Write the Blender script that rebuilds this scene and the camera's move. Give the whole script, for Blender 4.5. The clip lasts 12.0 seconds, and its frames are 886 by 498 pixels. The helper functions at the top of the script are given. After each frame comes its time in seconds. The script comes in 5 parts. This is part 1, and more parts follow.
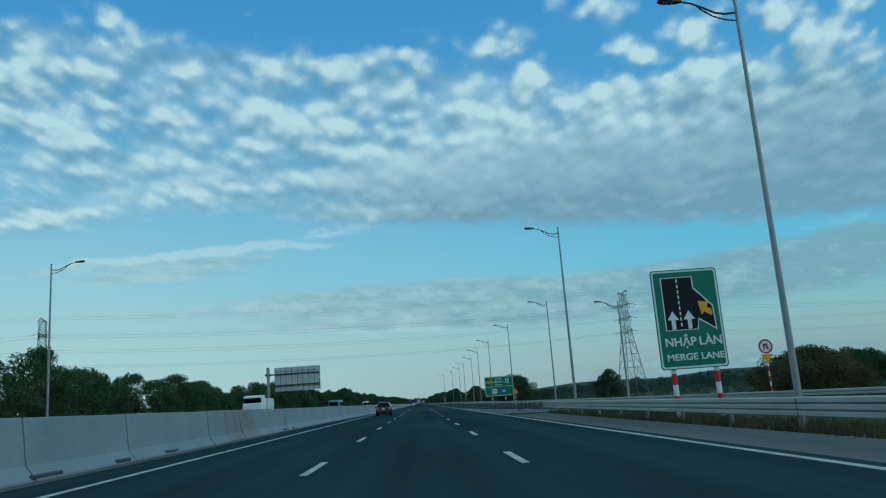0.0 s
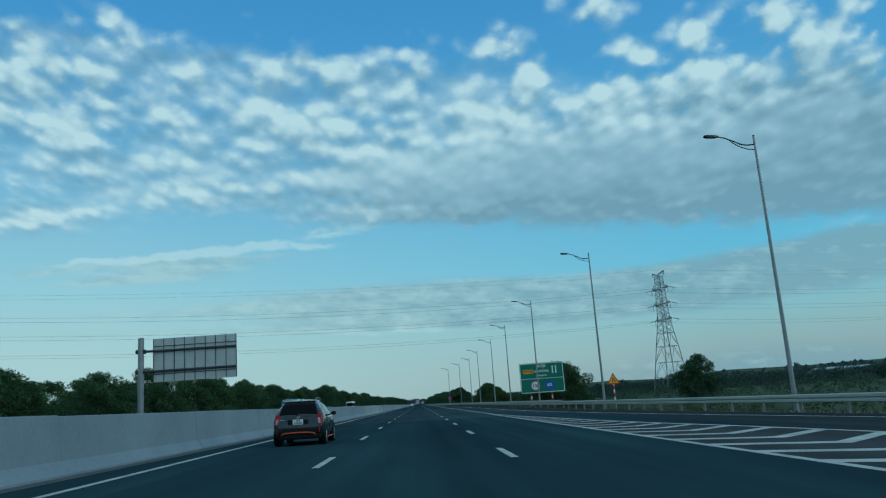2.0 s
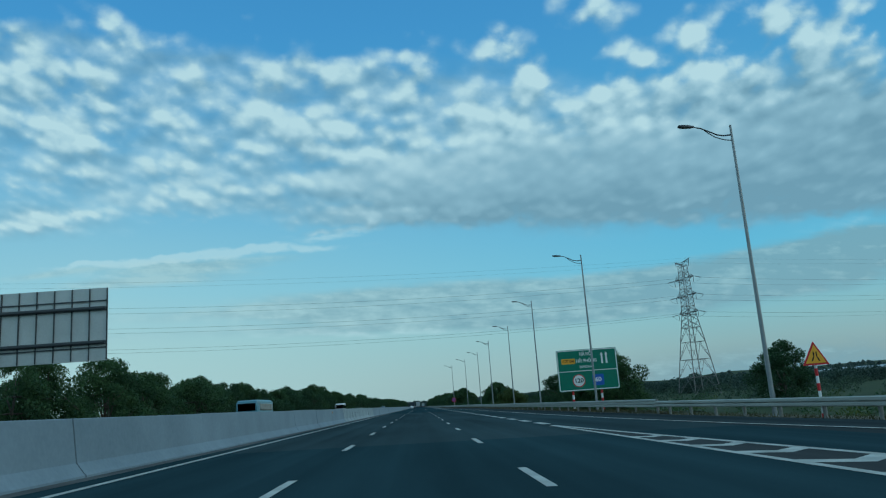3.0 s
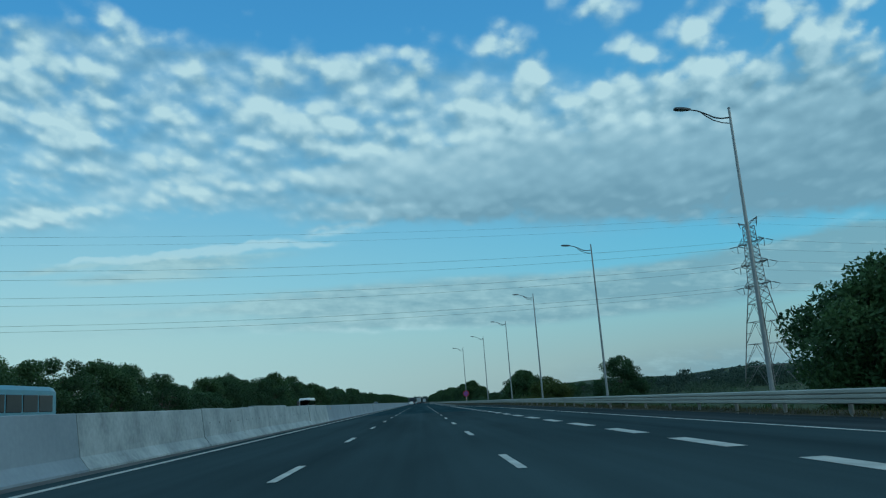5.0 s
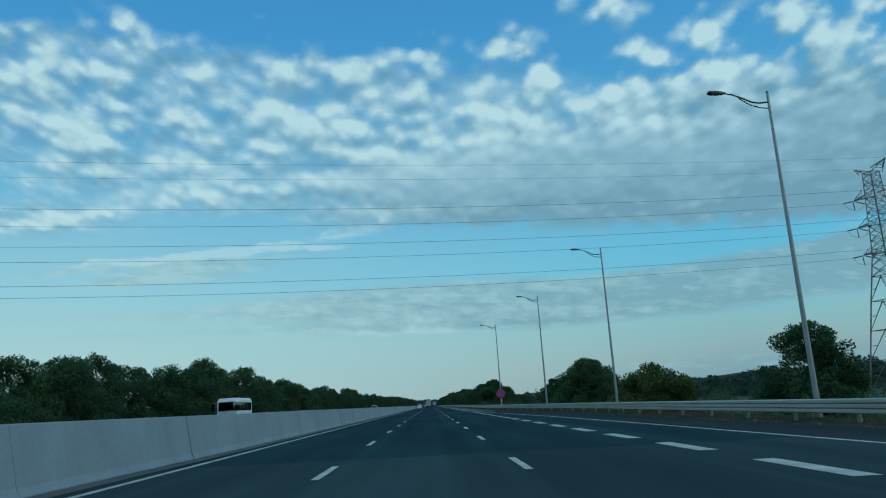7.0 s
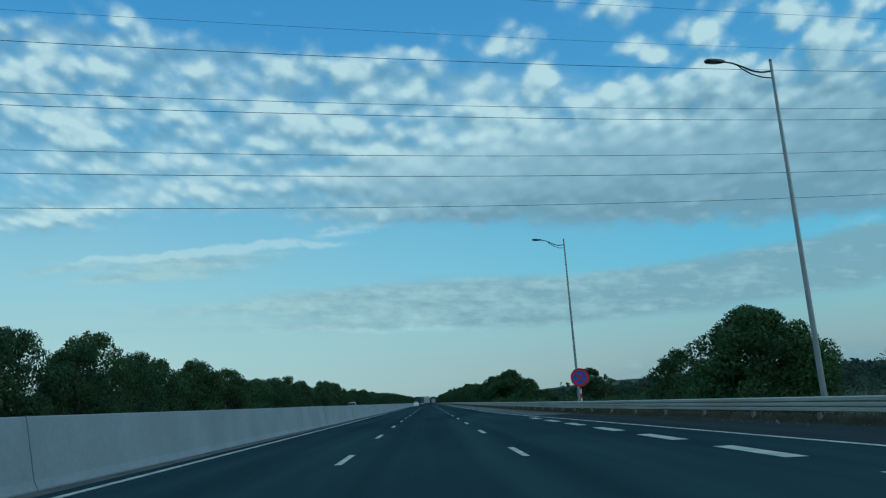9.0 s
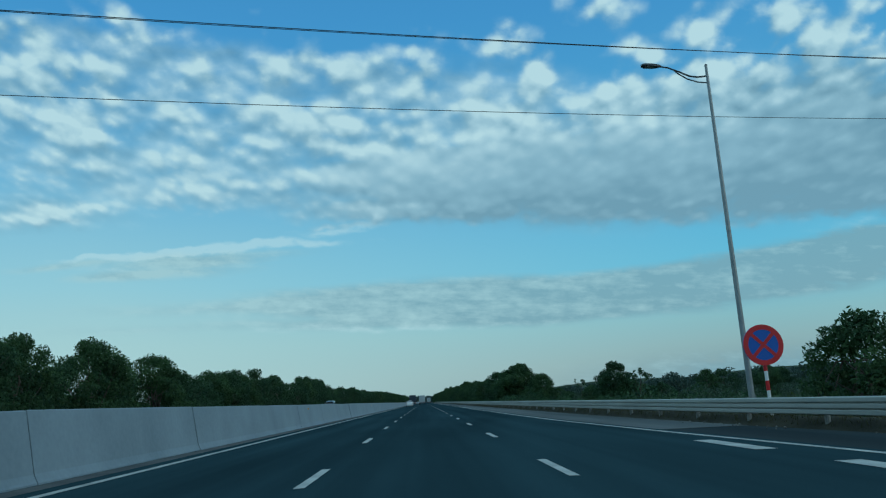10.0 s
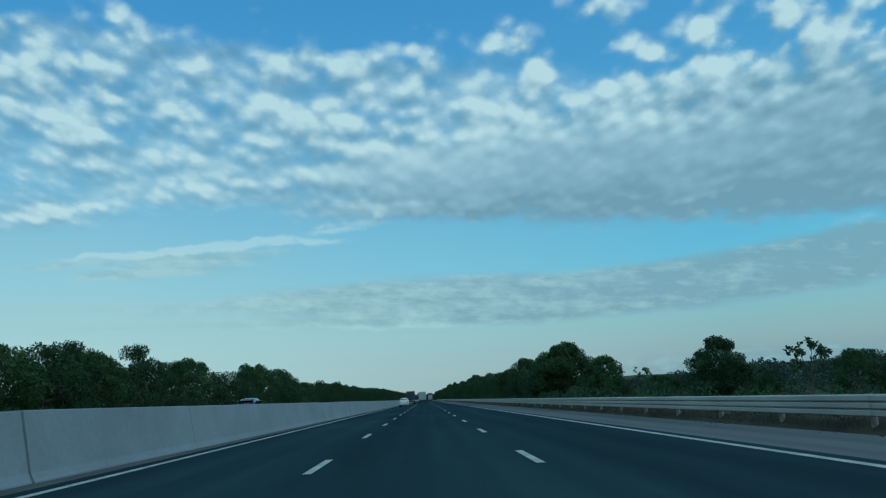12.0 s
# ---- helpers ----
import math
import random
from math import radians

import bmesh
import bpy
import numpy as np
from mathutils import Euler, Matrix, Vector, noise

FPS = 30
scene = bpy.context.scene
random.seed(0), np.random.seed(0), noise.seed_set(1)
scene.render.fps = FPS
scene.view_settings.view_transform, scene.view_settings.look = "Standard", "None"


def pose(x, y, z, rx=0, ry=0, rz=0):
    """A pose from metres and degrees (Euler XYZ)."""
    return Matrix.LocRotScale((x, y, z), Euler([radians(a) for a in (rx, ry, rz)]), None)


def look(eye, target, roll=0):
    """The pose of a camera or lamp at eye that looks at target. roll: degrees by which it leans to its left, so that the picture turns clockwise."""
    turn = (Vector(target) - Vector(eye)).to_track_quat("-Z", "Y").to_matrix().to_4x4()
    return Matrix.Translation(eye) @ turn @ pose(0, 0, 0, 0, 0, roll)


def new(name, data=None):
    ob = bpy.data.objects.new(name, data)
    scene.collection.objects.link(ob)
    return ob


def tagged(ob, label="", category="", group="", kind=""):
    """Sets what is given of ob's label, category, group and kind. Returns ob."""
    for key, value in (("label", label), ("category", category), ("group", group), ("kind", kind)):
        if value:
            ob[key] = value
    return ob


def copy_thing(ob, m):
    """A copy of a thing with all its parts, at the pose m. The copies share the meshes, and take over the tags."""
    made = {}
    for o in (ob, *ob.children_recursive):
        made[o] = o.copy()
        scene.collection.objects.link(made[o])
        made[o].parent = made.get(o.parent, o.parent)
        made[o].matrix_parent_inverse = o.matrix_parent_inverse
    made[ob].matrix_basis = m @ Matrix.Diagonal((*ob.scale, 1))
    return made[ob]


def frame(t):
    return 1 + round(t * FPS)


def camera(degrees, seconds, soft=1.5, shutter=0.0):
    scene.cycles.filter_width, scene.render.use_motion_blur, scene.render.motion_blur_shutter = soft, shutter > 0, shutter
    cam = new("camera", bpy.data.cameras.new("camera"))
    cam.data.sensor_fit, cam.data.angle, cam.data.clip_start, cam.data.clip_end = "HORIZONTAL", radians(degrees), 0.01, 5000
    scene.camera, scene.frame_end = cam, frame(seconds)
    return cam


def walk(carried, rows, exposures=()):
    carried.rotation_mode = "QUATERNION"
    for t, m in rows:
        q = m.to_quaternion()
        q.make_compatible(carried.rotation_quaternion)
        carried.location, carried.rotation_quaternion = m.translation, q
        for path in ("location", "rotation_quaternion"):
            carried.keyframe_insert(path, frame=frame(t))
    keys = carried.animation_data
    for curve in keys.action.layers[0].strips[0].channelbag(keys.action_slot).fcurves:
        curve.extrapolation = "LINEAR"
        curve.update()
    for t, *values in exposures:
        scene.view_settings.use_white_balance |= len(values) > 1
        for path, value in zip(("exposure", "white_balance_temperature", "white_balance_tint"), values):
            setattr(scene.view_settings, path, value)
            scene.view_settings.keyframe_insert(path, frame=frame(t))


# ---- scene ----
# ---------------------------------------------------------------- camera and its way
cam = camera(60.56, 12.0, soft=1.2)
ROWS = (
    # seconds, across, along, height, yaw, pitch, roll
    (0.0, 5.78, -1.15, 1.084, -1.70, 11.37, 4.18), (0.5, 5.80, 12.87, 1.082, -1.68, 11.42, 4.25),
    (1.0, 5.77, 26.80, 1.080, -1.67, 11.39, 4.02), (1.5, 5.73, 40.82, 1.068, -1.73, 11.34, 3.95),
    (2.0, 5.76, 54.85, 1.074, -1.77, 11.43, 4.04), (2.5, 5.83, 68.87, 1.068, -1.78, 11.52, 4.17),
    (3.0, 5.89, 82.65, 1.080, -1.72, 11.58, 4.12), (5.0, 6.04, 138.33, 1.047, -1.64, 11.29, 4.15),
    (5.5, 6.03, 152.10, 1.008, -1.48, 11.57, 4.20), (6.0, 6.05, 165.73, 1.012, -1.18, 11.84, 4.28),
    (6.5, 5.96, 179.80, 1.088, -1.07, 11.93, 3.93), (7.0, 5.84, 193.83, 1.178, -0.93, 11.57, 3.83),
    (9.0, 5.62, 249.52, 1.135, -1.06, 11.38, 3.73), (9.5, 5.56, 263.48, 1.102, -1.19, 11.15, 3.59),
    (10.0, 5.50, 277.39, 1.080, -1.43, 11.31, 3.54), (10.5, 5.46, 290.86, 1.058, -1.66, 11.59, 3.58),
    (11.0, 5.66, 305.03, 1.104, -1.37, 11.46, 3.95), (11.5, 5.68, 319.18, 1.102, -1.34, 11.22, 3.81),
    (12.0, 5.70, 333.03, 1.082, -1.34, 11.14, 3.73),
)
BALANCE = (0.0, 5800, -8)
walk(cam, [(t, pose(x, y, z, 90 + pitch, roll, yaw)) for t, x, y, z, yaw, pitch, roll in ROWS], ((0.0, *BALANCE), (12.0, *BALANCE)))

# ---------------------------------------------------------------- sky, clouds and sun
SUN_AZ, SUN_EL = radians(118), radians(24)      # clockwise from the road's direction
SKY_AXIS = (101.37, 4.18, -1.70)                # the direction about which the cloud chart is laid out

# Clouds of the chart: centre right, centre up, half width, half height, tilt, thickness
HIGH_PUFFS = (
    (-594, 404, 85, 34, -20, .8), (-754, 360, 70, 36, -25, .9), (-344, 394, 70, 20, -8, .55), (-484, 374, 40, 16, 0, .35),
    (-204, 324, 66, 42, -20, .95), (-69, 354, 76, 34, 8, .8), (96, 369, 60, 36, 5, 1.15), (156, 314, 40, 44, -30, 1.05),
    (266, 424, 76, 36, -8, 1.15), (336, 346, 66, 34, 5, 1.15), (441, 389, 50, 46, -25, 1.2), (506, 349, 40, 40, 0, .9),
    (561, 424, 80, 34, 0, 1.1), (636, 379, 76, 42, 0, 1.2), (751, 404, 60, 60, 0, 1.2),
)
EAST_PUFFS = (
    (266, 279, 72, 32, 5, 1.1), (406, 304, 62, 34, 10, 1.1), (486, 304, 50, 34, 0, 1.0), (546, 324, 60, 34, 0, .9),
    (646, 319, 60, 24, 0, 1.0), (46, 254, 80, 30, -6, 1.0), (16, 194, 80, 28, -6, .95), (-49, 294, 48, 32, 0, .8),
)
WEST_PUFFS = (
    (-754, 306, 64, 40, -10, .9), (-634, 304, 66, 36, 0, .85), (-599, 259, 44, 18, 0, .9), (-519, 279, 52, 36, -15, 1.0),
    (-439, 309, 62, 26, 10, .8), (-299, 304, 64, 34, -5, 1.0), (-714, 219, 100, 30, -12, 1.0), (-634, 189, 70, 26, -10, .9),
    (-474, 234, 50, 18, 0, .6), (-409, 214, 58, 26, -5, .9), (-304, 239, 84, 28, -6, 1.0), (-364, 179, 54, 16, 0, .8),
)
MIDDLE_PUFFS = (
    (-224, 204, 70, 30, -5, .9), (-134, 229, 90, 30, -5, 1.0), (-454, 99, 74, 30, 5, .95), (-224, 124, 80, 22, 0, .8),
    (-494, 159, 64, 24, -8, .8), (-744, 114, 60, 20, 0, .65), (-664, 139, 60, 20, -8, .7), (-684, 59, 80, 18, 4, .7),
    (-184, 179, 70, 24, 0, .8), (-334, 114, 60, 18, 0, .6), (-84, 154, 90, 30, -5, .9), (-584, 66, 96, 9, 4, .45),
    (-734, 46, 84, 20, 6, .75), (-424, 61, 90, 14, 4, .60),
)
BANK = (
    (96, 211, 96, 46, -8, .95), (176, 161, 120, 56, 0, 1.15),
    (306, 231, 66, 38, 0, .95), (416, 211, 170, 74, 0, 1.35),
    (616, 211, 190, 84, 0, 1.5), (756, 251, 100, 74, 0, 1.2), (16, 141, 100, 38, 0, .95),
    (-84, 121, 100, 36, 0, .85), (266, 121, 250, 62, 4, 1.4), (516, 131, 260, 72, 4, 1.6),
    (736, 126, 130, 56, 0, 1.3), (46, 86, 190, 36, 4, 1.1), (-124, 61, 150, 20, 4, .65),
    (-214, 31, 60, 8, 6, .55),
)
LOW_CLOUD = (
    (-444, -22, 230, 14, 4, .8), (-474, -46, 190, 18, 4, .7),
    (-594, -58, 90, 10, 4, .5), (-714, -42, 110, 9, 6, .6), (736, 14, 150, 34, 12, 1.0),
    (616, -12, 210, 36, 8, 1.1), (466, -46, 230, 36, 6, 1.1), (216, -74, 260, 34, 4, 1.0),
    (16, -84, 260, 34, 2, 1.0), (-164, -96, 230, 28, 0, .8), (700, -28, 240, 36, 7, 1.1),
    (416, -78, 300, 28, 5, 1.2), (-84, -128, 320, 20, 2, .75), (-404, -112, 320, 16, 2, .6),
    (620, -214, 460, 60, 4, 1.0), (120, -120, 330, 16, 3, .7), (-560, -150, 300, 14, 2, .4),
)
SHEET = (
    (-520, 230, 720, 170, -6, 1.3), (-250, 190, 800, 165, -6, 1.0), (140, 190, 520, 165, -8, 1.1), (600, 190, 440, 170, 0, 1.2),
    (-720, 330, 240, 90, -12, .7), (-720, 60, 300, 60, 2, .6), (690, 345, 330, 150, 0, .25),
)
# the closed part of the bank, with its level base
FILL = ((470, 150, 640, 115, 3, 1.7), (90, 135, 430, 82, 4, 1.3), (750, 215, 290, 150, 0, 1.5), (-160, 120, 300, 60, 4, .7))
# where the bank is thick enough to turn grey
SHADE = (
    (560, 95, 620, 170, 3, 1.15), (740, 240, 360, 210, 0, .85), (80, 70, 420, 110, 4, .75), (-300, 60, 420, 60, 4, .35),
    (-740, 300, 160, 60, 0, .15),
)
# thin pale crests
CREST = (
    (-420, -8, 270, 9, 5, .75), (-290, 5, 90, 7, 5, .7), (-450, -6, 60, 9, 8, .8), (-560, -22, 150, 6, 4, .7), (-610, -48, 60, 6, 0, .6),
    (-194, 32, 90, 9, 9, .8), (720, 58, 130, 16, 16, .3), (-100, -142, 300, 7, 2, .6),
)
CHART = 1342.0


def make_world():
    world = bpy.data.worlds.new("sky")
    scene.world = world
    world.use_nodes = True
    nt = world.node_tree
    nt.nodes.clear()
    n, link = nt.nodes.new, nt.links.new

    node = n
    def m(op, a, b=None, c=None, clamp=False):
        nd = node("ShaderNodeMath")
        nd.operation, nd.use_clamp = op, clamp
        for i, v in enumerate((a, b, c)):
            if v is None:
                continue
            if isinstance(v, (int, float)):
                nd.inputs[i].default_value = v
            else:
                link(v, nd.inputs[i])
        return nd.outputs[0]

    def ramp(fac, stops):
        nd = node("ShaderNodeValToRGB")
        el = nd.color_ramp.elements
        while len(el) < len(stops):
            el.new(0.5)
        for e, (p, c) in zip(el, stops):
            e.position, e.color = p, (*c, 1)
        link(fac, nd.inputs[0])
        return nd.outputs[0]

    def mix(fac, a, b):
        nd = node("ShaderNodeMix")
        nd.data_type = "RGBA"
        for s, v in ((nd.inputs[0], fac), (nd.inputs[6], a), (nd.inputs[7], b)):
            if isinstance(v, bpy.types.NodeSocket):
                link(v, s)
            else:
                s.default_value = v if isinstance(v, float) else (*v, 1)
        return nd.outputs[2]

    out, back = node("ShaderNodeOutputWorld"), node("ShaderNodeBackground")
    link(back.outputs[0], out.inputs[0])
    way = node("ShaderNodeTexCoord").outputs["Generated"]
    sky = node("ShaderNodeTexSky")
    sky.sky_type, sky.sun_disc, sky.sun_elevation, sky.sun_rotation = "NISHITA", False, SUN_EL, SUN_AZ
    sky.air_density, sky.dust_density, sky.ozone_density = 1.0, 1.5, 3.0
    dim = node("ShaderNodeVectorMath")
    dim.operation = "SCALE"
    link(sky.outputs[0], dim.inputs[0])
    dim.inputs[3].default_value = 0.10
    axes = node("ShaderNodeSeparateXYZ")
    link(way, axes.inputs[0])
    height = axes.outputs[2]
    # haze and clear air by height over the horizon
    air = ramp(m("MULTIPLY", height, 1.6), AIR)
    clear = mix(0.88, dim.outputs[0], air)
    pale = m("MULTIPLY", m("MULTIPLY_ADD", axes.outputs[0], -1.3, 0.50, clamp=True), m("MULTIPLY_ADD", height, -2.8, 1.0, clamp=True))
    clear = mix(pale, clear, PALE)

    # the chart: the sky seen flat about its axis
    turn = node("ShaderNodeVectorRotate")
    turn.rotation_type, turn.invert = "EULER_XYZ", True
    link(way, turn.inputs[0])
    turn.inputs["Rotation"].default_value = [radians(a) for a in SKY_AXIS]
    ax = node("ShaderNodeSeparateXYZ")
    link(turn.outputs[0], ax.inputs[0])
    ahead = m("MAXIMUM", m("MULTIPLY", ax.outputs[2], -1.0), 0.05)
    u, v = m("DIVIDE", ax.outputs[0], ahead), m("DIVIDE", ax.outputs[1], ahead)
    flat = node("ShaderNodeCombineXYZ")
    link(u, flat.inputs[0]), link(v, flat.inputs[1])

    def cloud_noise(scale, detail, rough, stretch=1.0, offset=0.0):
        mp = node("ShaderNodeMapping")
        mp.inputs["Scale"].default_value = (1, stretch, 1)
        mp.inputs["Location"].default_value = (offset, offset * 0.7, 0)
        link(flat.outputs[0], mp.inputs[0])
        tx = node("ShaderNodeTexNoise")
        tx.noise_dimensions = "2D"
        link(mp.outputs[0], tx.inputs["Vector"])
        for k, val in (("Scale", scale), ("Detail", detail), ("Roughness", rough)):
            tx.inputs[k].default_value = val
        return tx

    # ragged edges: shift the chart by noise
    def shaken(scale, across, along):
        wob = cloud_noise(scale, 3.0, 0.55)
        shift = node("ShaderNodeVectorMath")
        shift.operation = "MULTIPLY_ADD"
        link(wob.outputs["Color"], shift.inputs[0])
        shift.inputs[1].default_value = (across, along, 0)
        shift.inputs[2].default_value = (-across / 2, -along / 2, 0)
        moved = node("ShaderNodeVectorMath")
        link(flat.outputs[0], moved.inputs[0]), link(shift.outputs[0], moved.inputs[1])
        return moved.outputs[0]

    ragged, stirred, calm = shaken(20.0, 0.030, 0.022), shaken(22.0, 0.014, 0.009), shaken(6.0, 0.06, 0.016)

    def gather(groups, place, swell, lift=0.0):
        total = 0.0
        for group in groups:
            for cx, cy, rx, ry, tilt, amount in group:
                mp = node("ShaderNodeMapping")
                mp.vector_type = "TEXTURE"
                mp.inputs["Location"].default_value = (cx / CHART + lift * 0.25, cy / CHART - lift, 0)
                mp.inputs["Rotation"].default_value = (0, 0, radians(tilt))
                mp.inputs["Scale"].default_value = (rx * swell / CHART, ry * swell / CHART, 1)
                link(place, mp.inputs[0])
                ball = node("ShaderNodeTexGradient")
                ball.gradient_type = "SPHERICAL"
                link(mp.outputs[0], ball.inputs[0])
                total = m("MULTIPLY_ADD", ball.outputs[1], amount, total)
        return total

    def smooth(value, lo, hi):
        nd = node("ShaderNodeMapRange")
        nd.interpolation_type = "SMOOTHSTEP"
        link(value, nd.inputs[0])
        nd.inputs[1].default_value, nd.inputs[2].default_value = lo, hi
        return nd.outputs[0]

    frayed = shaken(24.0, 0.030, 0.026)
    puffs = m("MULTIPLY_ADD", gather((HIGH_PUFFS,), frayed, 1.42), 1.1, gather((WEST_PUFFS, MIDDLE_PUFFS, EAST_PUFFS), ragged, SWELL))
    bank = gather((BANK,), ragged, SWELL)
    # what lies a little higher in each cloud: the upper sides catch the light
    above = m("ADD", gather((HIGH_PUFFS,), frayed, 1.42, 0.016), gather((WEST_PUFFS, MIDDLE_PUFFS, EAST_PUFFS, BANK), ragged, SWELL, 0.016))
    crown = m("SUBTRACT", m("ADD", puffs, bank), above)
    shade = gather((SHADE,), calm, 1.0)
    sheet = m("MINIMUM", gather((SHEET,), ragged, 1.0), 0.52)
    streaks = gather((LOW_CLOUD,), calm, 1.3)

    # elsewhere broken cloud goes on unseen, fuller and paler to grey the ground's light
    plane_d = m("MAXIMUM", height, 0.06)
    over = node("ShaderNodeCombineXYZ")
    link(m("DIVIDE", axes.outputs[0], plane_d), over.inputs[0]), link(m("DIVIDE", axes.outputs[1], plane_d), over.inputs[1])
    roof = node("ShaderNodeTexNoise")
    roof.noise_dimensions = "2D"
    link(over.outputs[0], roof.inputs["Vector"])
    for k, val in (("Scale", 1.6), ("Detail", 5.0), ("Roughness", 0.55)):
        roof.inputs[k].default_value = val
    beyond = m("MAXIMUM", m("SUBTRACT", m("ABSOLUTE", u), 0.64), m("SUBTRACT", m("ABSOLUTE", v), 0.42))
    beyond = m("MULTIPLY", beyond, 8.0, clamp=True)
    behind = m("LESS_THAN", m("MULTIPLY", ax.outputs[2], -1.0), 0.1)
    beyond = m("MAXIMUM", beyond, behind)
    other = m("MULTIPLY", m("SUBTRACT", roof.outputs["Fac"], 0.32), 5.0, clamp=True)
    other = m("MULTIPLY", other, m("MULTIPLY", height, 6.0, clamp=True))

    # the cloud layer seen from below: smaller and flatter towards the horizon
    spot = node("ShaderNodeSeparateXYZ")
    link(stirred, spot.inputs[0])
    away = m("MAXIMUM", m("ADD", spot.outputs[1], 0.45), 0.2)
    layer = node("ShaderNodeCombineXYZ")
    link(m("DIVIDE", m("MULTIPLY", spot.outputs[0], 0.62), away), layer.inputs[0])
    link(m("DIVIDE", -0.50, away), layer.inputs[1])

    # rounded heads, flattened towards the horizon, lit from above
    def heads(lift):
        mp = node("ShaderNodeMapping")
        mp.inputs["Location"].default_value = (0, lift, 0)
        mp.inputs["Rotation"].default_value = (0, 0, radians(7))
        link(layer.outputs[0], mp.inputs[0])
        total = 0.0
        for scale, soft_edge, share in ((20.0, 0.7, 1.0), (42.0, 0.7, 0.6)):
            cell = node("ShaderNodeTexVoronoi")
            cell.voronoi_dimensions, cell.feature = "2D", "SMOOTH_F1"
            cell.inputs["Scale"].default_value, cell.inputs["Smoothness"].default_value = scale, soft_edge
            link(mp.outputs[0], cell.inputs["Vector"])
            total = m("MULTIPLY_ADD", m("SUBTRACT", 0.36, cell.outputs["Distance"]), share, total)
        return total

    head = heads(0.0)
    relief = m("SUBTRACT", head, heads(0.020))
    fine = m("SUBTRACT", cloud_noise(38.0, 5.0, 0.58, 1.4, 3.0).outputs["Fac"], 0.5)
    mid = m("SUBTRACT", cloud_noise(15.0, 3.0, 0.5, 1.7, 7.0).outputs["Fac"], 0.5)
    closed = m("MULTIPLY_ADD", mid, 0.5, gather((FILL,), calm, 1.0))
    still = m("MULTIPLY_ADD", smooth(closed, 0.2, 1.3), -0.65, 1.0)
    grain = m("MULTIPLY_ADD", fine, FINE, m("MULTIPLY_ADD", mid, MID, m("MULTIPLY", head, HEAD)))
    swells = m("SUBTRACT", cloud_noise(7.0, 3.0, 0.5, 1.8, 21.0).outputs["Fac"], 0.5)
    base = m("MULTIPLY_ADD", puffs, DENSE, m("MULTIPLY_ADD", bank, 1.25, m("MULTIPLY", sheet, VEIL)))
    # softer towards the horizon
    lofty = m("MULTIPLY_ADD", smooth(v, 0.02, 0.24), 0.45, 0.55)
    body = m("ADD", base, m("MULTIPLY", m("MULTIPLY", grain, lofty), m("MULTIPLY_ADD", base, 0.9, 0.04, clamp=True)))
    total = m("MULTIPLY_ADD", beyond, m("SUBTRACT", other, body), body)
    cover = smooth(total, *COVER)
    # thin cloud fills the gaps of the field
    haze = m("MULTIPLY", m("MULTIPLY", m("ADD", sheet, m("MULTIPLY", bank, 0.5)), m("MULTIPLY_ADD", mid, 1.2, 1.0)), m("SUBTRACT", 1.0, beyond))
    haze = m("MULTIPLY", smooth(haze, 0.05, 0.75), GAUZE)
    cover = m("SUBTRACT", 1.0, m("MULTIPLY", m("SUBTRACT", 1.0, cover), m("SUBTRACT", 1.0, haze)))
    fill = m("MULTIPLY", smooth(closed, 0.12, 0.95), m("SUBTRACT", 1.0, beyond))
    cover = m("MAXIMUM", cover, m("MULTIPLY", fill, 0.96))
    # pale on the upper side of the heads, grey in the thick bank
    dull = m("MULTIPLY_ADD", m("MINIMUM", shade, 1.2), 0.44, 0.41)
    dull = m("MULTIPLY_ADD", m("MULTIPLY", puffs, puffs, clamp=True), -0.22, dull)
    quiet = m("MULTIPLY_ADD", m("MINIMUM", shade, 1.0), -0.45, 1.0)
    light = m("MULTIPLY_ADD", relief, RELIEF, m("MULTIPLY_ADD", head, 0.40, m("MULTIPLY_ADD", mid, 0.50, m("MULTIPLY", fine, 0.5))))
    dull = m("SUBTRACT", dull, m("MULTIPLY", m("MULTIPLY", light, lofty), m("MINIMUM", quiet, still)))
    dull = m("MULTIPLY_ADD", swells, -0.40, dull)
    dull = m("MULTIPLY_ADD", m("MINIMUM", m("MAXIMUM", crown, -0.5), 0.5), m("MULTIPLY", still, -CROWN), dull)
    # out of view the cloud is set paler, which lights the ground less blue
    dull = m("MULTIPLY_ADD", beyond, m("SUBTRACT", m("MULTIPLY_ADD", other, 0.3, 0.1), dull), dull)
    tone = ramp(m("MULTIPLY", dull, 1.0, clamp=True), CLOUD_TONES)
    low = m("MULTIPLY_ADD", height, -5.5, 1.25, clamp=True)
    # long low banks, flat beneath
    comb = m("SUBTRACT", cloud_noise(9.0, 5.0, 0.6, 7.0, 11.0).outputs["Fac"], 0.5)
    lump = m("SUBTRACT", cloud_noise(30.0, 4.0, 0.6, 2.2, 5.0).outputs["Fac"], 0.5)
    ply = m("ADD", streaks, m("MULTIPLY", m("MULTIPLY_ADD", comb, 1.1, m("MULTIPLY", lump, 0.7)), m("MULTIPLY", streaks, 1.0, clamp=True)))
    flat_cover = m("MULTIPLY", smooth(ply, 0.06, 0.80), m("SUBTRACT", 1.0, beyond))
    low_tone = mix(m("MULTIPLY_ADD", lump, 1.5, m("MULTIPLY_ADD", comb, 1.6, m("MULTIPLY_ADD", u, -1.0, 0.42)), clamp=True), LOW_TONE, LOW_PALE)
    col = mix(m("MULTIPLY", flat_cover, 0.82), clear, low_tone)
    ridge = gather((CREST,), shaken(11.0, 0.06, 0.024), 1.35)
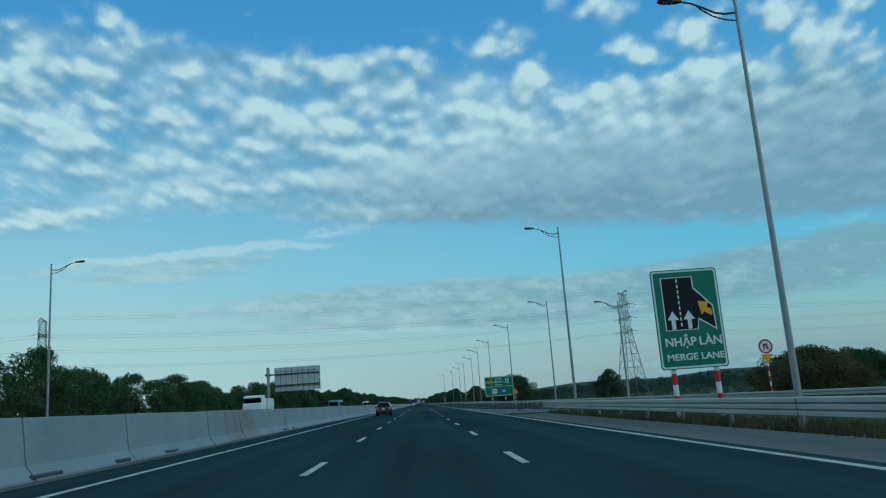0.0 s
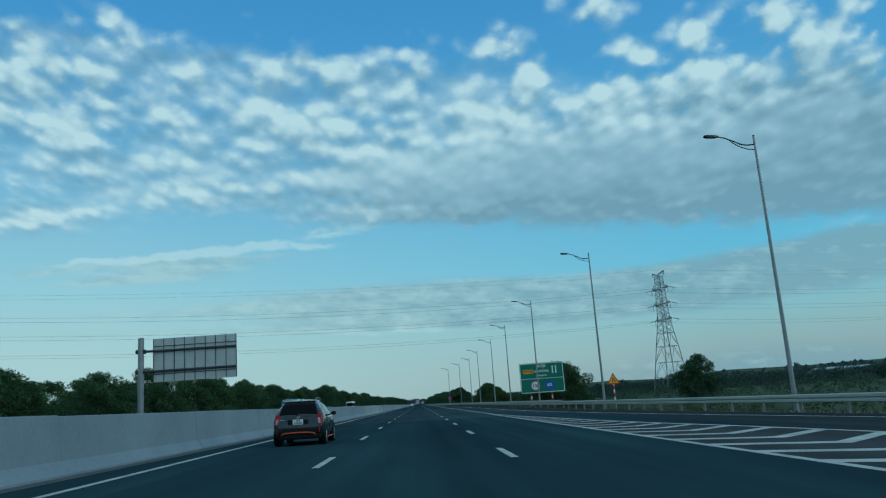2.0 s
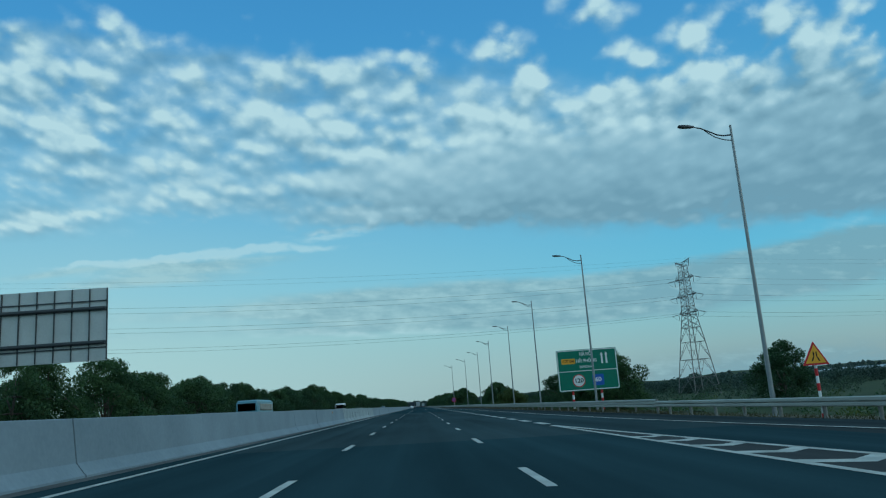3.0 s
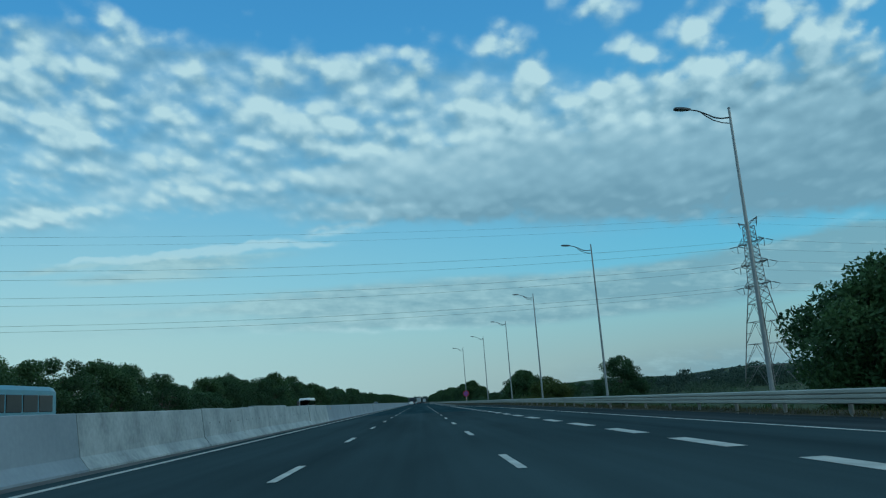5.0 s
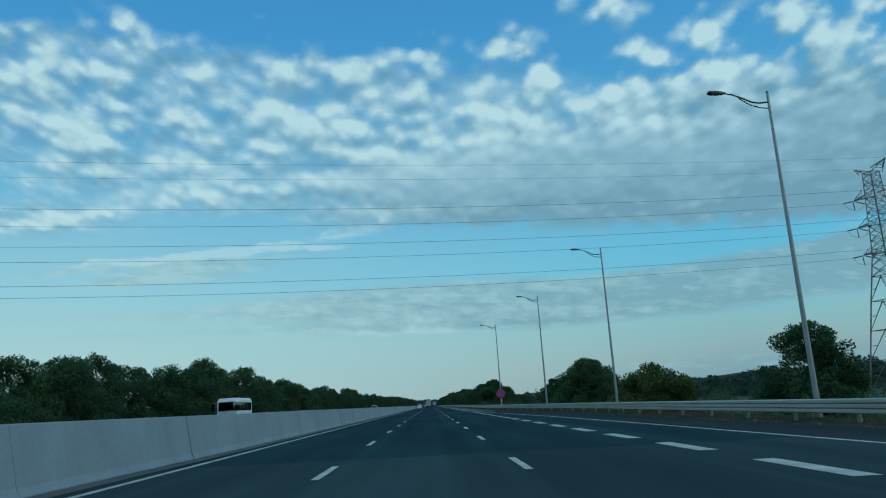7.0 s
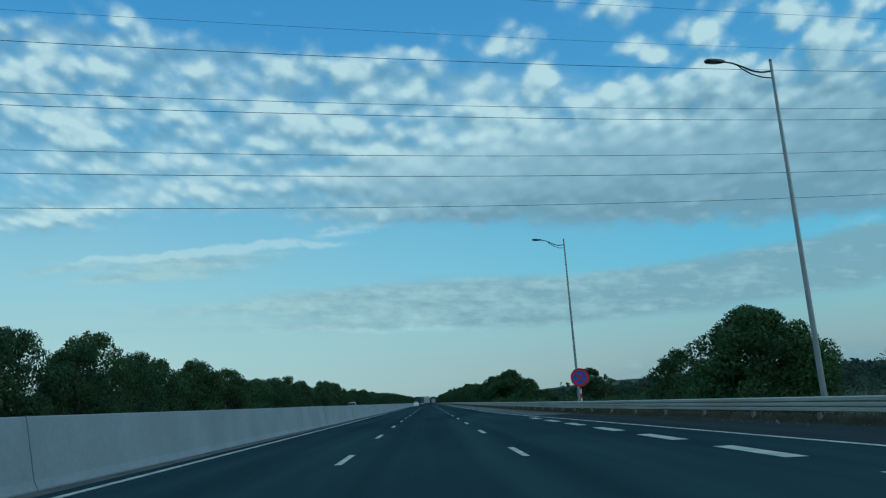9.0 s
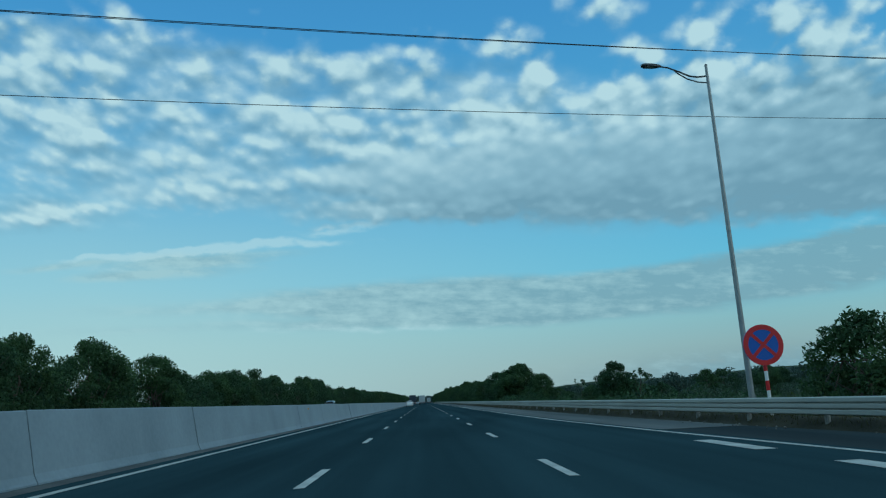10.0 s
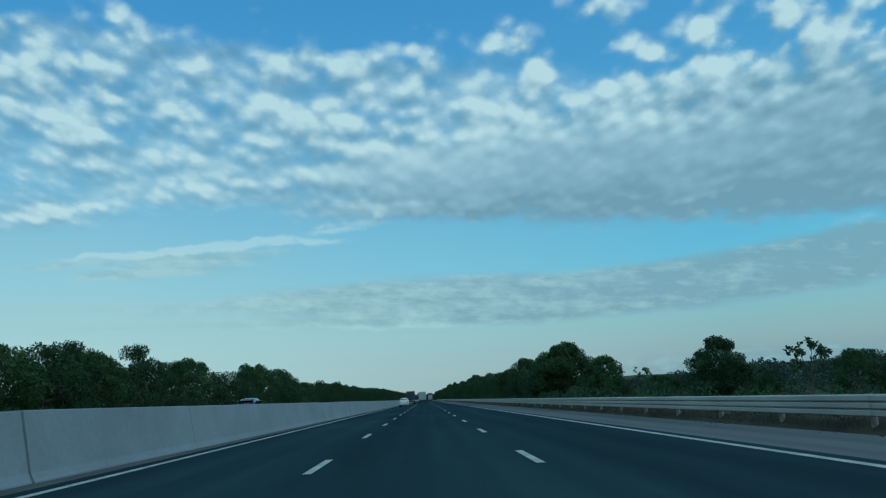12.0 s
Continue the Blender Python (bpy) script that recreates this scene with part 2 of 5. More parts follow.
    ridge = m("MULTIPLY", ridge, m("MULTIPLY_ADD", comb, 2.0, m("MULTIPLY_ADD", lump, 2.4, 1.25)))
    crest = m("MULTIPLY", smooth(ridge, 0.12, 1.05), m("SUBTRACT", 1.0, beyond))
    col = mix(m("MULTIPLY", crest, 0.50), col, CLOUD_TONES[0][1])
    col = mix(m("MULTIPLY", cover, m("MULTIPLY_ADD", low, -0.10, 0.93)), col, tone)
    ground_side = m("LESS_THAN", height, -0.002)
    col = mix(ground_side, col, (0.06, 0.09, 0.09))
    link(col, back.inputs[0])
    back.inputs[1].default_value = 1.0


FINE, MID, HEAD, VEIL, SWELL, DENSE, RELIEF, COVER = 0.85, 0.6, 2.3, 0.9, 1.28, 0.85, 0.8, (0.14, 1.20)
CROWN = 0.42
AIR = ((0.0, (.30, .340, .355)), (.05, (.325, .405, .42)), (.13, (.30, .485, .53)), (.25, (.18, .495, .685)),
       (.45, (.125, .40, .67)), (.75, (.085, .295, .60)), (1.0, (.065, .23, .51)))
CLOUD_TONES = ((0.0, (.57, .69, .735)), (.30, (.44, .575, .655)), (.62, (.30, .44, .535)), (1.0, (.20, .32, .41)))
GAUZE = 0.73
LOW_TONE, LOW_PALE = (.23, .36, .43), (.42, .56, .60)
PALE = (.48, .62, .63)
make_world()

sun = new("sun", bpy.data.lights.new("sun", "SUN"))
sun.data.energy, sun.data.angle, sun.data.color = 0.4, radians(25), (1.0, .90, .78)
sun.matrix_world = look((80 * math.sin(SUN_AZ) * math.cos(SUN_EL), 80 * math.cos(SUN_AZ) * math.cos(SUN_EL), 80 * math.sin(SUN_EL)), (0, 0, 0))
scene.view_settings.exposure = 0.0
# ---------------------------------------------------------------- materials
def material(name, low, high, rough=0.8, metal=0.0, scale=3.0, fine=40.0, bump=0.15, streak=(1, 1, 1), depth=0.01, rough_vary=0.1, island=0.0):
    """Two colours mixed by coarse stains and fine grain, with relief; at real size."""
    ma = bpy.data.materials.new(name)
    ma.use_nodes = True
    nt = ma.node_tree
    n, link = nt.nodes.new, nt.links.new
    bsdf = nt.nodes["Principled BSDF"]
    co = n("ShaderNodeTexCoord")
    mp = n("ShaderNodeMapping")
    mp.inputs["Scale"].default_value = streak
    link(co.outputs["Object"], mp.inputs[0])
    coarse, grain = n("ShaderNodeTexNoise"), n("ShaderNodeTexNoise")
    link(mp.outputs[0], coarse.inputs["Vector"]), link(co.outputs["Object"], grain.inputs["Vector"])
    coarse.inputs["Scale"].default_value, coarse.inputs["Detail"].default_value = scale, 6
    grain.inputs["Scale"].default_value, grain.inputs["Detail"].default_value = fine, 3
    both = n("ShaderNodeMath")
    both.operation = "MULTIPLY_ADD"
    link(grain.outputs["Fac"], both.inputs[0])
    both.inputs[1].default_value = 0.45
    link(coarse.outputs["Fac"], both.inputs[2])
    span = n("ShaderNodeMapRange")
    link(both.outputs[0], span.inputs[0])
    span.inputs[1].default_value, span.inputs[2].default_value = 0.45, 1.0
    fac = span.outputs[0]
    if island:
        isl = n("ShaderNodeNewGeometry")
        add = n("ShaderNodeMath")
        add.operation = "MULTIPLY_ADD"
        link(isl.outputs["Random Per Island"], add.inputs[0])
        add.inputs[1].default_value = island
        link(fac, add.inputs[2])
        sub = n("ShaderNodeMath")
        sub.operation, sub.use_clamp = "SUBTRACT", True
        link(add.outputs[0], sub.inputs[0])
        sub.inputs[1].default_value = island / 2
        fac = sub.outputs[0]
    mix = n("ShaderNodeMix")
    mix.data_type = "RGBA"
    link(fac, mix.inputs[0])
    mix.inputs[6].default_value, mix.inputs[7].default_value = (*low, 1), (*high, 1)
    link(mix.outputs[2], bsdf.inputs["Base Color"])
    rg = n("ShaderNodeMapRange")
    link(coarse.outputs["Fac"], rg.inputs[0])
    rg.inputs[3].default_value, rg.inputs[4].default_value = max(rough - rough_vary, 0.02), min(rough + rough_vary, 1)
    link(rg.outputs[0], bsdf.inputs["Roughness"])
    bsdf.inputs["Metallic"].default_value = metal
    if bump:
        bp = n("ShaderNodeBump")
        bp.inputs["Strength"].default_value, bp.inputs["Distance"].default_value = bump, depth
        link(both.outputs[0], bp.inputs["Height"])
        link(bp.outputs[0], bsdf.inputs["Normal"])
    return ma


def asphalt_material(name, tone, band_at=None):
    """Asphalt with fine grain, lengthwise wheel tracks, cross seams and stains."""
    ma = material(name, [c * 0.72 for c in tone], [c * 1.3 for c in tone], 0.75, 0, 0.35, 55, 0.35, (1, .12, 1), 0.006)
    nt = ma.node_tree
    n, link = nt.nodes.new, nt.links.new
    mix = next(x for x in nt.nodes if x.type == "MIX")
    bsdf = nt.nodes["Principled BSDF"]
    bsdf.inputs["Specular IOR Level"].default_value = 0.0
    co = n("ShaderNodeTexCoord")
    mp = n("ShaderNodeMapping")
    mp.inputs["Scale"].default_value = (1.2, .012, 1)
    link(co.outputs["Object"], mp.inputs[0])
    wear = n("ShaderNodeTexNoise")
    wear.inputs["Scale"].default_value, wear.inputs["Detail"].default_value = 1.0, 4
    link(mp.outputs[0], wear.inputs["Vector"])
    rg = n("ShaderNodeMapRange")
    link(wear.outputs["Fac"], rg.inputs[0])
    rg.inputs[1].default_value, rg.inputs[2].default_value = 0.35, 0.68
    rg.inputs[3].default_value, rg.inputs[4].default_value = 0.89, 1.12
    sc = n("ShaderNodeVectorMath")
    sc.operation = "SCALE"
    link(mix.outputs[2], sc.inputs[0]), link(rg.outputs[0], sc.inputs[3])
    last = sc.outputs[0]
    if band_at:
        # an older, paler surfacing between two cross seams
        ax = n("ShaderNodeSeparateXYZ")
        link(co.outputs["Object"], ax.inputs[0])
        inside = None
        for op, lim in (("GREATER_THAN", band_at[0]), ("LESS_THAN", band_at[1])):
            t = n("ShaderNodeMath")
            t.operation = op
            link(ax.outputs[1], t.inputs[0])
            t.inputs[1].default_value = lim
            if inside is None:
                inside = t.outputs[0]
            else:
                both = n("ShaderNodeMath")
                both.operation = "MULTIPLY"
                link(inside, both.inputs[0]), link(t.outputs[0], both.inputs[1])
                inside = both.outputs[0]
        pick = n("ShaderNodeMix")
        pick.data_type = "RGBA"
        link(inside, pick.inputs[0])
        pick.inputs[6].default_value, pick.inputs[7].default_value = (1, 1, 1, 1), (*band_at[2], 1)
        sc2 = n("ShaderNodeVectorMath")
        sc2.operation = "MULTIPLY"
        link(last, sc2.inputs[0]), link(pick.outputs[2], sc2.inputs[1])
        last = sc2.outputs[0]
    link(last, bsdf.inputs["Base Color"])
    return ma


def plain(name, colour, rough=0.5, metal=0.0, emit=0.0):
    ma = material(name, [c * 0.88 for c in colour], [min(c * 1.1, 1) for c in colour], rough, metal, 2.5, 60, 0.04, (1, 1, 1), 0.002)
    if emit:
        b = ma.node_tree.nodes["Principled BSDF"]
        b.inputs["Emission Color"].default_value, b.inputs["Emission Strength"].default_value = (*colour, 1), emit
    return ma


def glass_material(name, tint, rough=0.04):
    ma = bpy.data.materials.new(name)
    ma.use_nodes = True
    b = ma.node_tree.nodes["Principled BSDF"]
    b.inputs["Base Color"].default_value, b.inputs["Roughness"].default_value = (*tint, 1), rough
    b.inputs["Specular IOR Level"].default_value = 0.6
    b.inputs["Coat Weight"].default_value = 0.3
    return ma


def leaf_material(name, dark, light):
    ma = material(name, dark, light, 0.6, 0, 0.5, 9, 0, island=0.45)
    nt = ma.node_tree
    n, link = nt.nodes.new, nt.links.new
    b = nt.nodes["Principled BSDF"]
    b.inputs["Specular IOR Level"].default_value = 0.25
    tr, ad, out = n("ShaderNodeBsdfTranslucent"), n("ShaderNodeMixShader"), nt.nodes["Material Output"]
    mix = next(x for x in nt.nodes if x.type == "MIX")
    link(mix.outputs[2], tr.inputs[0])
    ad.inputs[0].default_value = 0.3
    link(b.outputs[0], ad.inputs[1]), link(tr.outputs[0], ad.inputs[2]), link(ad.outputs[0], out.inputs[0])
    return ma


M_ASPHALT = asphalt_material("asphalt_new", (.0320, .0600, .0700), (106, 212.5, (1.48, 1.19, 1.12)))
M_SHOULDER = asphalt_material("asphalt_dusty", (.150, .160, .158))
M_RAMP = asphalt_material("asphalt_ramp", (0.0450, 0.0570, 0.0610))
M_GORE = asphalt_material("asphalt_worn", (.066, .072, .074))
M_PAINT = material("road_paint", (.27, .275, .25), (.62, .625, .575), 0.7, 0, 1.4, 30, 0.1)
M_CONCRETE = material("barrier_concrete", (.202, .250, .284), (.286, .344, .388), 0.9, 0, 0.5, 9, 0.06, (1, 1, 1))
M_CONCRETE_NEW = material("barrier_concrete_painted", (.20, .24, .25), (.46, .51, .52), 0.9, 0, 0.9, 8, 0.08, (1, 1, 1))
M_CONCRETE_OLD = material("barrier_concrete_grey", (.16, .17, .17), (.28, .29, .29), 0.9, 0, 0.8, 18, 0.3)
M_KERB = material("dirty_concrete", (.038, .042, .044), (.135, .135, .125), 0.9, 0, 0.8, 14, 0.4)
M_POST = material("dirty_steel", (.17, .17, .16), (.32, .32, .30), 0.8, 0.1, 3, 25, 0.1)
M_STEEL = material("galvanised_steel", (.31, .315, .285), (.45, .455, .415), 0.62, 0.1, 1.5, 25, 0.05, (1, .25, 1))
M_POLE = material("painted_steel", (.22, .24, .25), (.34, .36, .37), 0.45, 0.35, 2.0, 30, 0.03)
M_DARK = plain("dark_metal", (.06, .065, .07), 0.5, 0.3)
M_LATTICE = material("tower_steel", (.13, .13, .13), (.25, .245, .24), 0.6, 0.3, 1.0, 9, 0.02)
M_WIRE = plain("wire", (.03, .035, .04), 0.5, 0.4)
M_GRASS = material("grass", (.034, .054, .028), (.082, .098, .050), 0.9, 0, 0.15, 6, 0.6, (1, 1, 1), 0.08)
M_GRASS.node_tree.nodes["Principled BSDF"].inputs["Specular IOR Level"].default_value = 0.08
M_VERGE = material("dry_verge", (.055, .052, .034), (.165, .140, .098), 0.95, 0, 0.5, 12, 0.6, (1, 1, 1), 0.06)
M_LEAF = leaf_material("leaves", (.020, .052, .024), (.095, .165, .060))
M_LEAF_DARK = leaf_material("leaves_dark", (.016, .044, .023), (.072, .135, .055))
M_LEAF_DRY = leaf_material("leaves_dry", (.035, .040, .018), (.155, .125, .055))
# distance haze is mixed into these paler, bluer leaf colours
M_LEAF_HAZED = leaf_material("leaves_hazed", (.066, .100, .094), (.105, .146, .130))
M_LEAF_WOOD = leaf_material("leaves_wood", (.034, .060, .050), (.070, .108, .078))
M_LEAF_MID = leaf_material("leaves_scrub", (.040, .066, .046), (.088, .132, .080))
M_LEAF_LIGHT = leaf_material("leaves_light", (.030, .058, .016), (.120, .155, .045))
M_BARK = material("bark", (.05, .04, .03), (.15, .125, .10), 0.95, 0, 4, 30, 0.6, (1, 1, .3))
M_GREEN = plain("sign_green", (.010, .17, .105), 0.38)
M_WHITE = plain("sign_white", (.78, .80, .80), 0.4)
M_BLACK = plain("sign_black", (.008, .010, .014), 0.4)
M_BLACK.node_tree.nodes["Principled BSDF"].inputs["Specular IOR Level"].default_value = 0.2
M_YELLOW = plain("sign_yellow", (.85, .40, .02), 0.4)
M_RED = plain("sign_red", (.55, .015, .02), 0.4)
M_BLUE = plain("sign_blue", (.015, .10, .46), 0.4)
M_SIGNBACK = material("sign_back", (.46, .47, .46), (.62, .63, .62), 0.5, 0.3, 0.7, 12, 0.05)
M_ROOF = plain("sheet_roof", (.42, .46, .48), 0.5, 0.2)
M_TYRE = plain("tyre", (.009, .009, .010), 0.9)
M_ALLOY = plain("alloy", (.55, .56, .57), 0.3, 0.8)
M_CARPAINT = material("car_paint_grey", (.014, .018, .022), (.020, .026, .030), 0.26, 0.3, 3, 60, 0)
M_CARPAINT.node_tree.nodes["Principled BSDF"].inputs["Coat Weight"].default_value = 0.7
M_CARPAINT.node_tree.nodes["Principled BSDF"].inputs["Coat Roughness"].default_value = 0.06
M_PLASTIC = plain("black_plastic", (.008, .009, .010), 0.55)
M_PLASTIC.node_tree.nodes["Principled BSDF"].inputs["Specular IOR Level"].default_value = 0.2
M_ORANGE = plain("orange_paint", (.50, .080, .022), 0.45)
M_RAIL = plain("satin_rail", (.30, .31, .32), 0.4, 0.8)
M_GLASS = glass_material("dark_glass", (.003, .004, .005), 0.03)
for name, level in (("Specular IOR Level", 0.32), ("Coat Weight", 0.0)):
    M_GLASS.node_tree.nodes["Principled BSDF"].inputs[name].default_value = level
M_TINT = glass_material("tinted_glass", (.002, .003, .004), 0.05)
M_TINT.node_tree.nodes["Principled BSDF"].inputs["Specular IOR Level"].default_value = 0.10
M_TINT.node_tree.nodes["Principled BSDF"].inputs["Coat Weight"].default_value = 0.0
M_LENS_RED = glass_material("red_lens", (.36, .005, .009), 0.22)
M_LENS_RED.node_tree.nodes["Principled BSDF"].inputs["Specular IOR Level"].default_value = 0.2
M_LENS_RED.node_tree.nodes["Principled BSDF"].inputs["Coat Weight"].default_value = 0.0
M_LENS_CLEAR = glass_material("clear_lens", (.32, .29, .29), 0.12)
M_CHROME = plain("chrome", (.65, .66, .67), 0.15, 1.0)
M_CARWHITE = plain("car_paint_white", (.70, .71, .71), 0.25)
M_BUSBLUE = plain("bus_paint_blue", (.12, .27, .34), 0.35)
M_TARP = plain("truck_tarp", (.035, .05, .07), 0.7)


# ---------------------------------------------------------------- building helpers
def mesh_of(bm, name):
    me = bpy.data.meshes.new(name)
    bm.normal_update()
    bm.to_mesh(me)
    bm.free()
    return me


def part(name, bm, mat, parent=None, label="", smooth=False):
    """One bmesh as one mesh object, under a thing or a part of it."""
    me = mesh_of(bm, name) if isinstance(bm, bmesh.types.BMesh) else bm
    for mt in (mat if isinstance(mat, (list, tuple)) else [mat]):
        if me.materials.find(mt.name) < 0:
            me.materials.append(mt)
    if smooth:
        me.shade_smooth()
    ob = new(name, me)
    if parent is not None:
        ob.parent = parent
    if label:
        tagged(ob, label)
    return ob


def thing(name, m, label, category, group="", kind=""):
    ob = new(name)
    ob.empty_display_size = 0.3
    ob.matrix_basis = m if isinstance(m, Matrix) else pose(*m)
    return tagged(ob, label, category, group, kind)


def box(bm, cx, cy, cz, sx, sy, sz, bevel=0.0, rz=0.0, mi=0):
    """A box with rounded edges, centred at (cx, cy, cz)."""
    g = bmesh.ops.create_cube(bm, size=1, matrix=pose(cx, cy, cz, 0, 0, rz) @ Matrix.Diagonal((sx, sy, sz, 1)))
    vs = g["verts"]
    if bevel:
        ed = list({e for v in vs for e in v.link_edges})
        r = bmesh.ops.bevel(bm, geom=ed, offset=bevel, segments=1, affect="EDGES", profile=0.5)
        vs = r["verts"]
    if mi:
        for f in {f for v in vs for f in v.link_faces}:
            f.material_index = mi
    return vs


def rod(bm, a, b, r0, r1=None, seg=8):
    """A tapered round bar from a to b."""
    a, b = Vector(a), Vector(b)
    r1 = r0 if r1 is None else r1
    d = b - a
    m = Matrix.Translation((a + b) / 2) @ d.to_track_quat("Z", "Y").to_matrix().to_4x4()
    return bmesh.ops.create_cone(bm, cap_ends=True, segments=seg, radius1=r0, radius2=max(r1, 1e-4), depth=d.length, matrix=m)["verts"]


def tube(bm, pts, radii, seg=8):
    """A round tube through points."""
    pts = [Vector(p) for p in pts]
    rings = []
    for i, p in enumerate(pts):
        d = (pts[min(i + 1, len(pts) - 1)] - pts[max(i - 1, 0)]).normalized()
        q = d.to_track_quat("Z", "Y")
        r = radii[i] if isinstance(radii, (list, tuple)) else radii
        rings.append([bm.verts.new(p + q @ Vector((r * math.cos(k * math.tau / seg), r * math.sin(k * math.tau / seg), 0))) for k in range(seg)])
    for a, b in zip(rings, rings[1:]):
        for k in range(seg):
            bm.faces.new((a[k], a[(k + 1) % seg], b[(k + 1) % seg], b[k]))
    bm.faces.new(rings[0][::-1]), bm.faces.new(rings[-1])


def sweep(bm, rows, closed=True, caps=True):
    """Skin over cross-sections: each row is a list of points of one section."""
    vr = [[bm.verts.new(p) for p in row] for row in rows]
    n = len(vr[0])
    for a, b in zip(vr, vr[1:]):
        for k in range(n if closed else n - 1):
            bm.faces.new((a[k], b[k], b[(k + 1) % n], a[(k + 1) % n]))
    if caps and closed:
        bm.faces.new(vr[0]), bm.faces.new(vr[-1][::-1])
    bmesh.ops.recalc_face_normals(bm, faces=bm.faces[:])


def plate(bm, pts, thick, mi=0):
    """A flat polygon in the x-z plane with thickness towards +y; its face looks to -y."""
    a = [bm.verts.new((x, 0, z)) for x, z in pts]
    b = [bm.verts.new((x, thick, z)) for x, z in pts]
    fs = [bm.faces.new(a), bm.faces.new(b[::-1])]
    for i in range(len(pts)):
        j = (i + 1) % len(pts)
        fs.append(bm.faces.new((a[j], a[i], b[i], b[j])))
    for f in fs:
        f.material_index = mi
    bmesh.ops.recalc_face_normals(bm, faces=fs)


def disc(cx, cz, r, n=32, squash=1.0):
    return [(cx + r * math.cos(k * math.tau / n), cz + r * squash * math.sin(k * math.tau / n)) for k in range(n)]


def rounded(x0, z0, x1, z1, r, n=4):
    pts = []
    for cx, cz, a0 in ((x1 - r, z0 + r, -90), (x1 - r, z1 - r, 0), (x0 + r, z1 - r, 90), (x0 + r, z0 + r, 180)):
        pts += [(cx + r * math.cos(radians(a0 + 90 * k / n)), cz + r * math.sin(radians(a0 + 90 * k / n))) for k in range(n + 1)]
    return pts


def lettering(name, text, size, x, z, mat, parent, y=-0.012, width=None, align="CENTER"):
    """Raised letters facing -y."""
    cu = bpy.data.curves.new(name, "FONT")
    cu.body, cu.size, cu.align_x, cu.align_y, cu.extrude = text, size, align, "CENTER", 0.004
    cu.offset = size * 0.022
    tmp = new(name, cu)
    dg = bpy.context.evaluated_depsgraph_get()
    me = bpy.data.meshes.new_from_object(tmp.evaluated_get(dg))
    me.name = name
    bpy.data.objects.remove(tmp)
    xs = [v.co.x for v in me.vertices] or [0, 1]
    s = width / (max(xs) - min(xs)) if width else 1.0
    me.transform(pose(x, y, z, 90) @ Matrix.Diagonal((s, 1, 1, 1)))
    me.materials.clear()
    return part(name, me, mat, parent)


# ---------------------------------------------------------------- the lie of the land
FALL = 0.0185


def road_z(x):
    return -FALL * (x - 5.7)


def smooth_path(y, ys, xs):
    return float(np.interp(y, ys, xs))


RAIL_Y = (-30, 0, 20, 40, 54, 65, 76, 86, 100, 113, 127, 140, 180, 250, 260, 273, 288, 301, 318, 345, 900, 1600)
RAIL_X = (48.0, 37.0, 31.0, 25.9, 23.5, 22.2, 21.3, 20.45, 19.5, 18.9, 18.55, 18.4, 18.15, 18.25, 17.9, 17.0, 15.85, 15.0, 14.6, 14.5, 14.4, 14.4)
EDGE_Y = (-30, 0, 20, 40, 54, 65, 77, 88, 99, 108, 120, 140, 205, 230, 250, 262, 277, 290, 299, 312, 326, 1600)
EDGE_X = (45.0, 34.5, 28.8, 24.0, 21.9, 20.6, 19.3, 17.9, 16.8, 16.05, 15.4, 15.05, 14.9, 14.65, 14.2, 13.75, 13.1, 12.5, 12.0, 11.5, 11.33, 11.33)
WALL_Y = (-60, 40, 58, 69, 88, 110, 150, 190, 215, 900)
WALL_X = (-1.75, -1.75, -1.72, -1.5, -1.2, -1.0, -0.97, -0.92, -0.88, -0.88)


def rail_x(y):
    return smooth_path(y, RAIL_Y, RAIL_X)


def edge_x(y):
    return smooth_path(y, EDGE_Y, EDGE_X)


def wall_x(y):
    return smooth_path(y, WALL_Y, WALL_X)


def land_z(x, y):
    """Height of the open ground."""
    if x > 5.7:
        out = max(x - rail_x(y) - 1.2, 0.0) if -30 <= y <= 1600 else max(x - 16, 0.0)
        base = -0.42 - 1.5 * min(out / 9.0, 1.0)
        far = max(x - 260, 0.0)
        base += 5 * (1 - math.exp(-far / 500)) + 30 * max(0.0, min((math.hypot(x, y) - 1300) / 700, 1.0)) * min(far / 200, 1.0) * (0.8 + 0.35 * math.sin(x * .0031 + y * .0017) + 0.18 * math.sin(x * .011 - y * .004))
        base += 0.35 * noise.noise((x * .05, y * .05, 0)) * min(out / 6.0, 1.0)
    else:
        out = max(-19.0 - x, 0.0)
        base = -0.35 - 1.3 * min(out / 10.0, 1.0) + 0.3 * noise.noise((x * .05, y * .05, 3)) * min(out / 6.0, 1.0)
    return base


def make_ground():
    xs = [-4200, -2400, -1200, -600, -300, -150, -90, -60, -45, -36, -30, -26, -23, -20, -18, -12, -3, 5.7, 11]
    xs += [12 + k * 1.5 for k in range(20)] + [43, 47, 52, 58, 66, 76, 90, 110, 140, 180, 230, 280, 340, 420, 520, 650, 800, 1000, 1250, 1500, 1800, 2200, 2800, 4200]
    ys = [-3000, -1200, -500, -200, -80] + [-40 + k * 6 for k in range(75)] + [420, 440, 465, 500, 550, 620, 720, 860, 1050, 1300, 1600, 2000, 2500, 3200, 4500]
    bm = bmesh.new()
    grid = [[bm.verts.new((x, y, land_z(x, y))) for x in xs] for y in ys]
    for a, b in zip(grid, grid[1:]):
        for k in range(len(xs) - 1):
            bm.faces.new((a[k], a[k + 1], b[k + 1], b[k]))
    tagged(part("ground", bm, M_GRASS, smooth=True), "rough green and brown grassland reaching to the low hills", "ground", kind="structure")


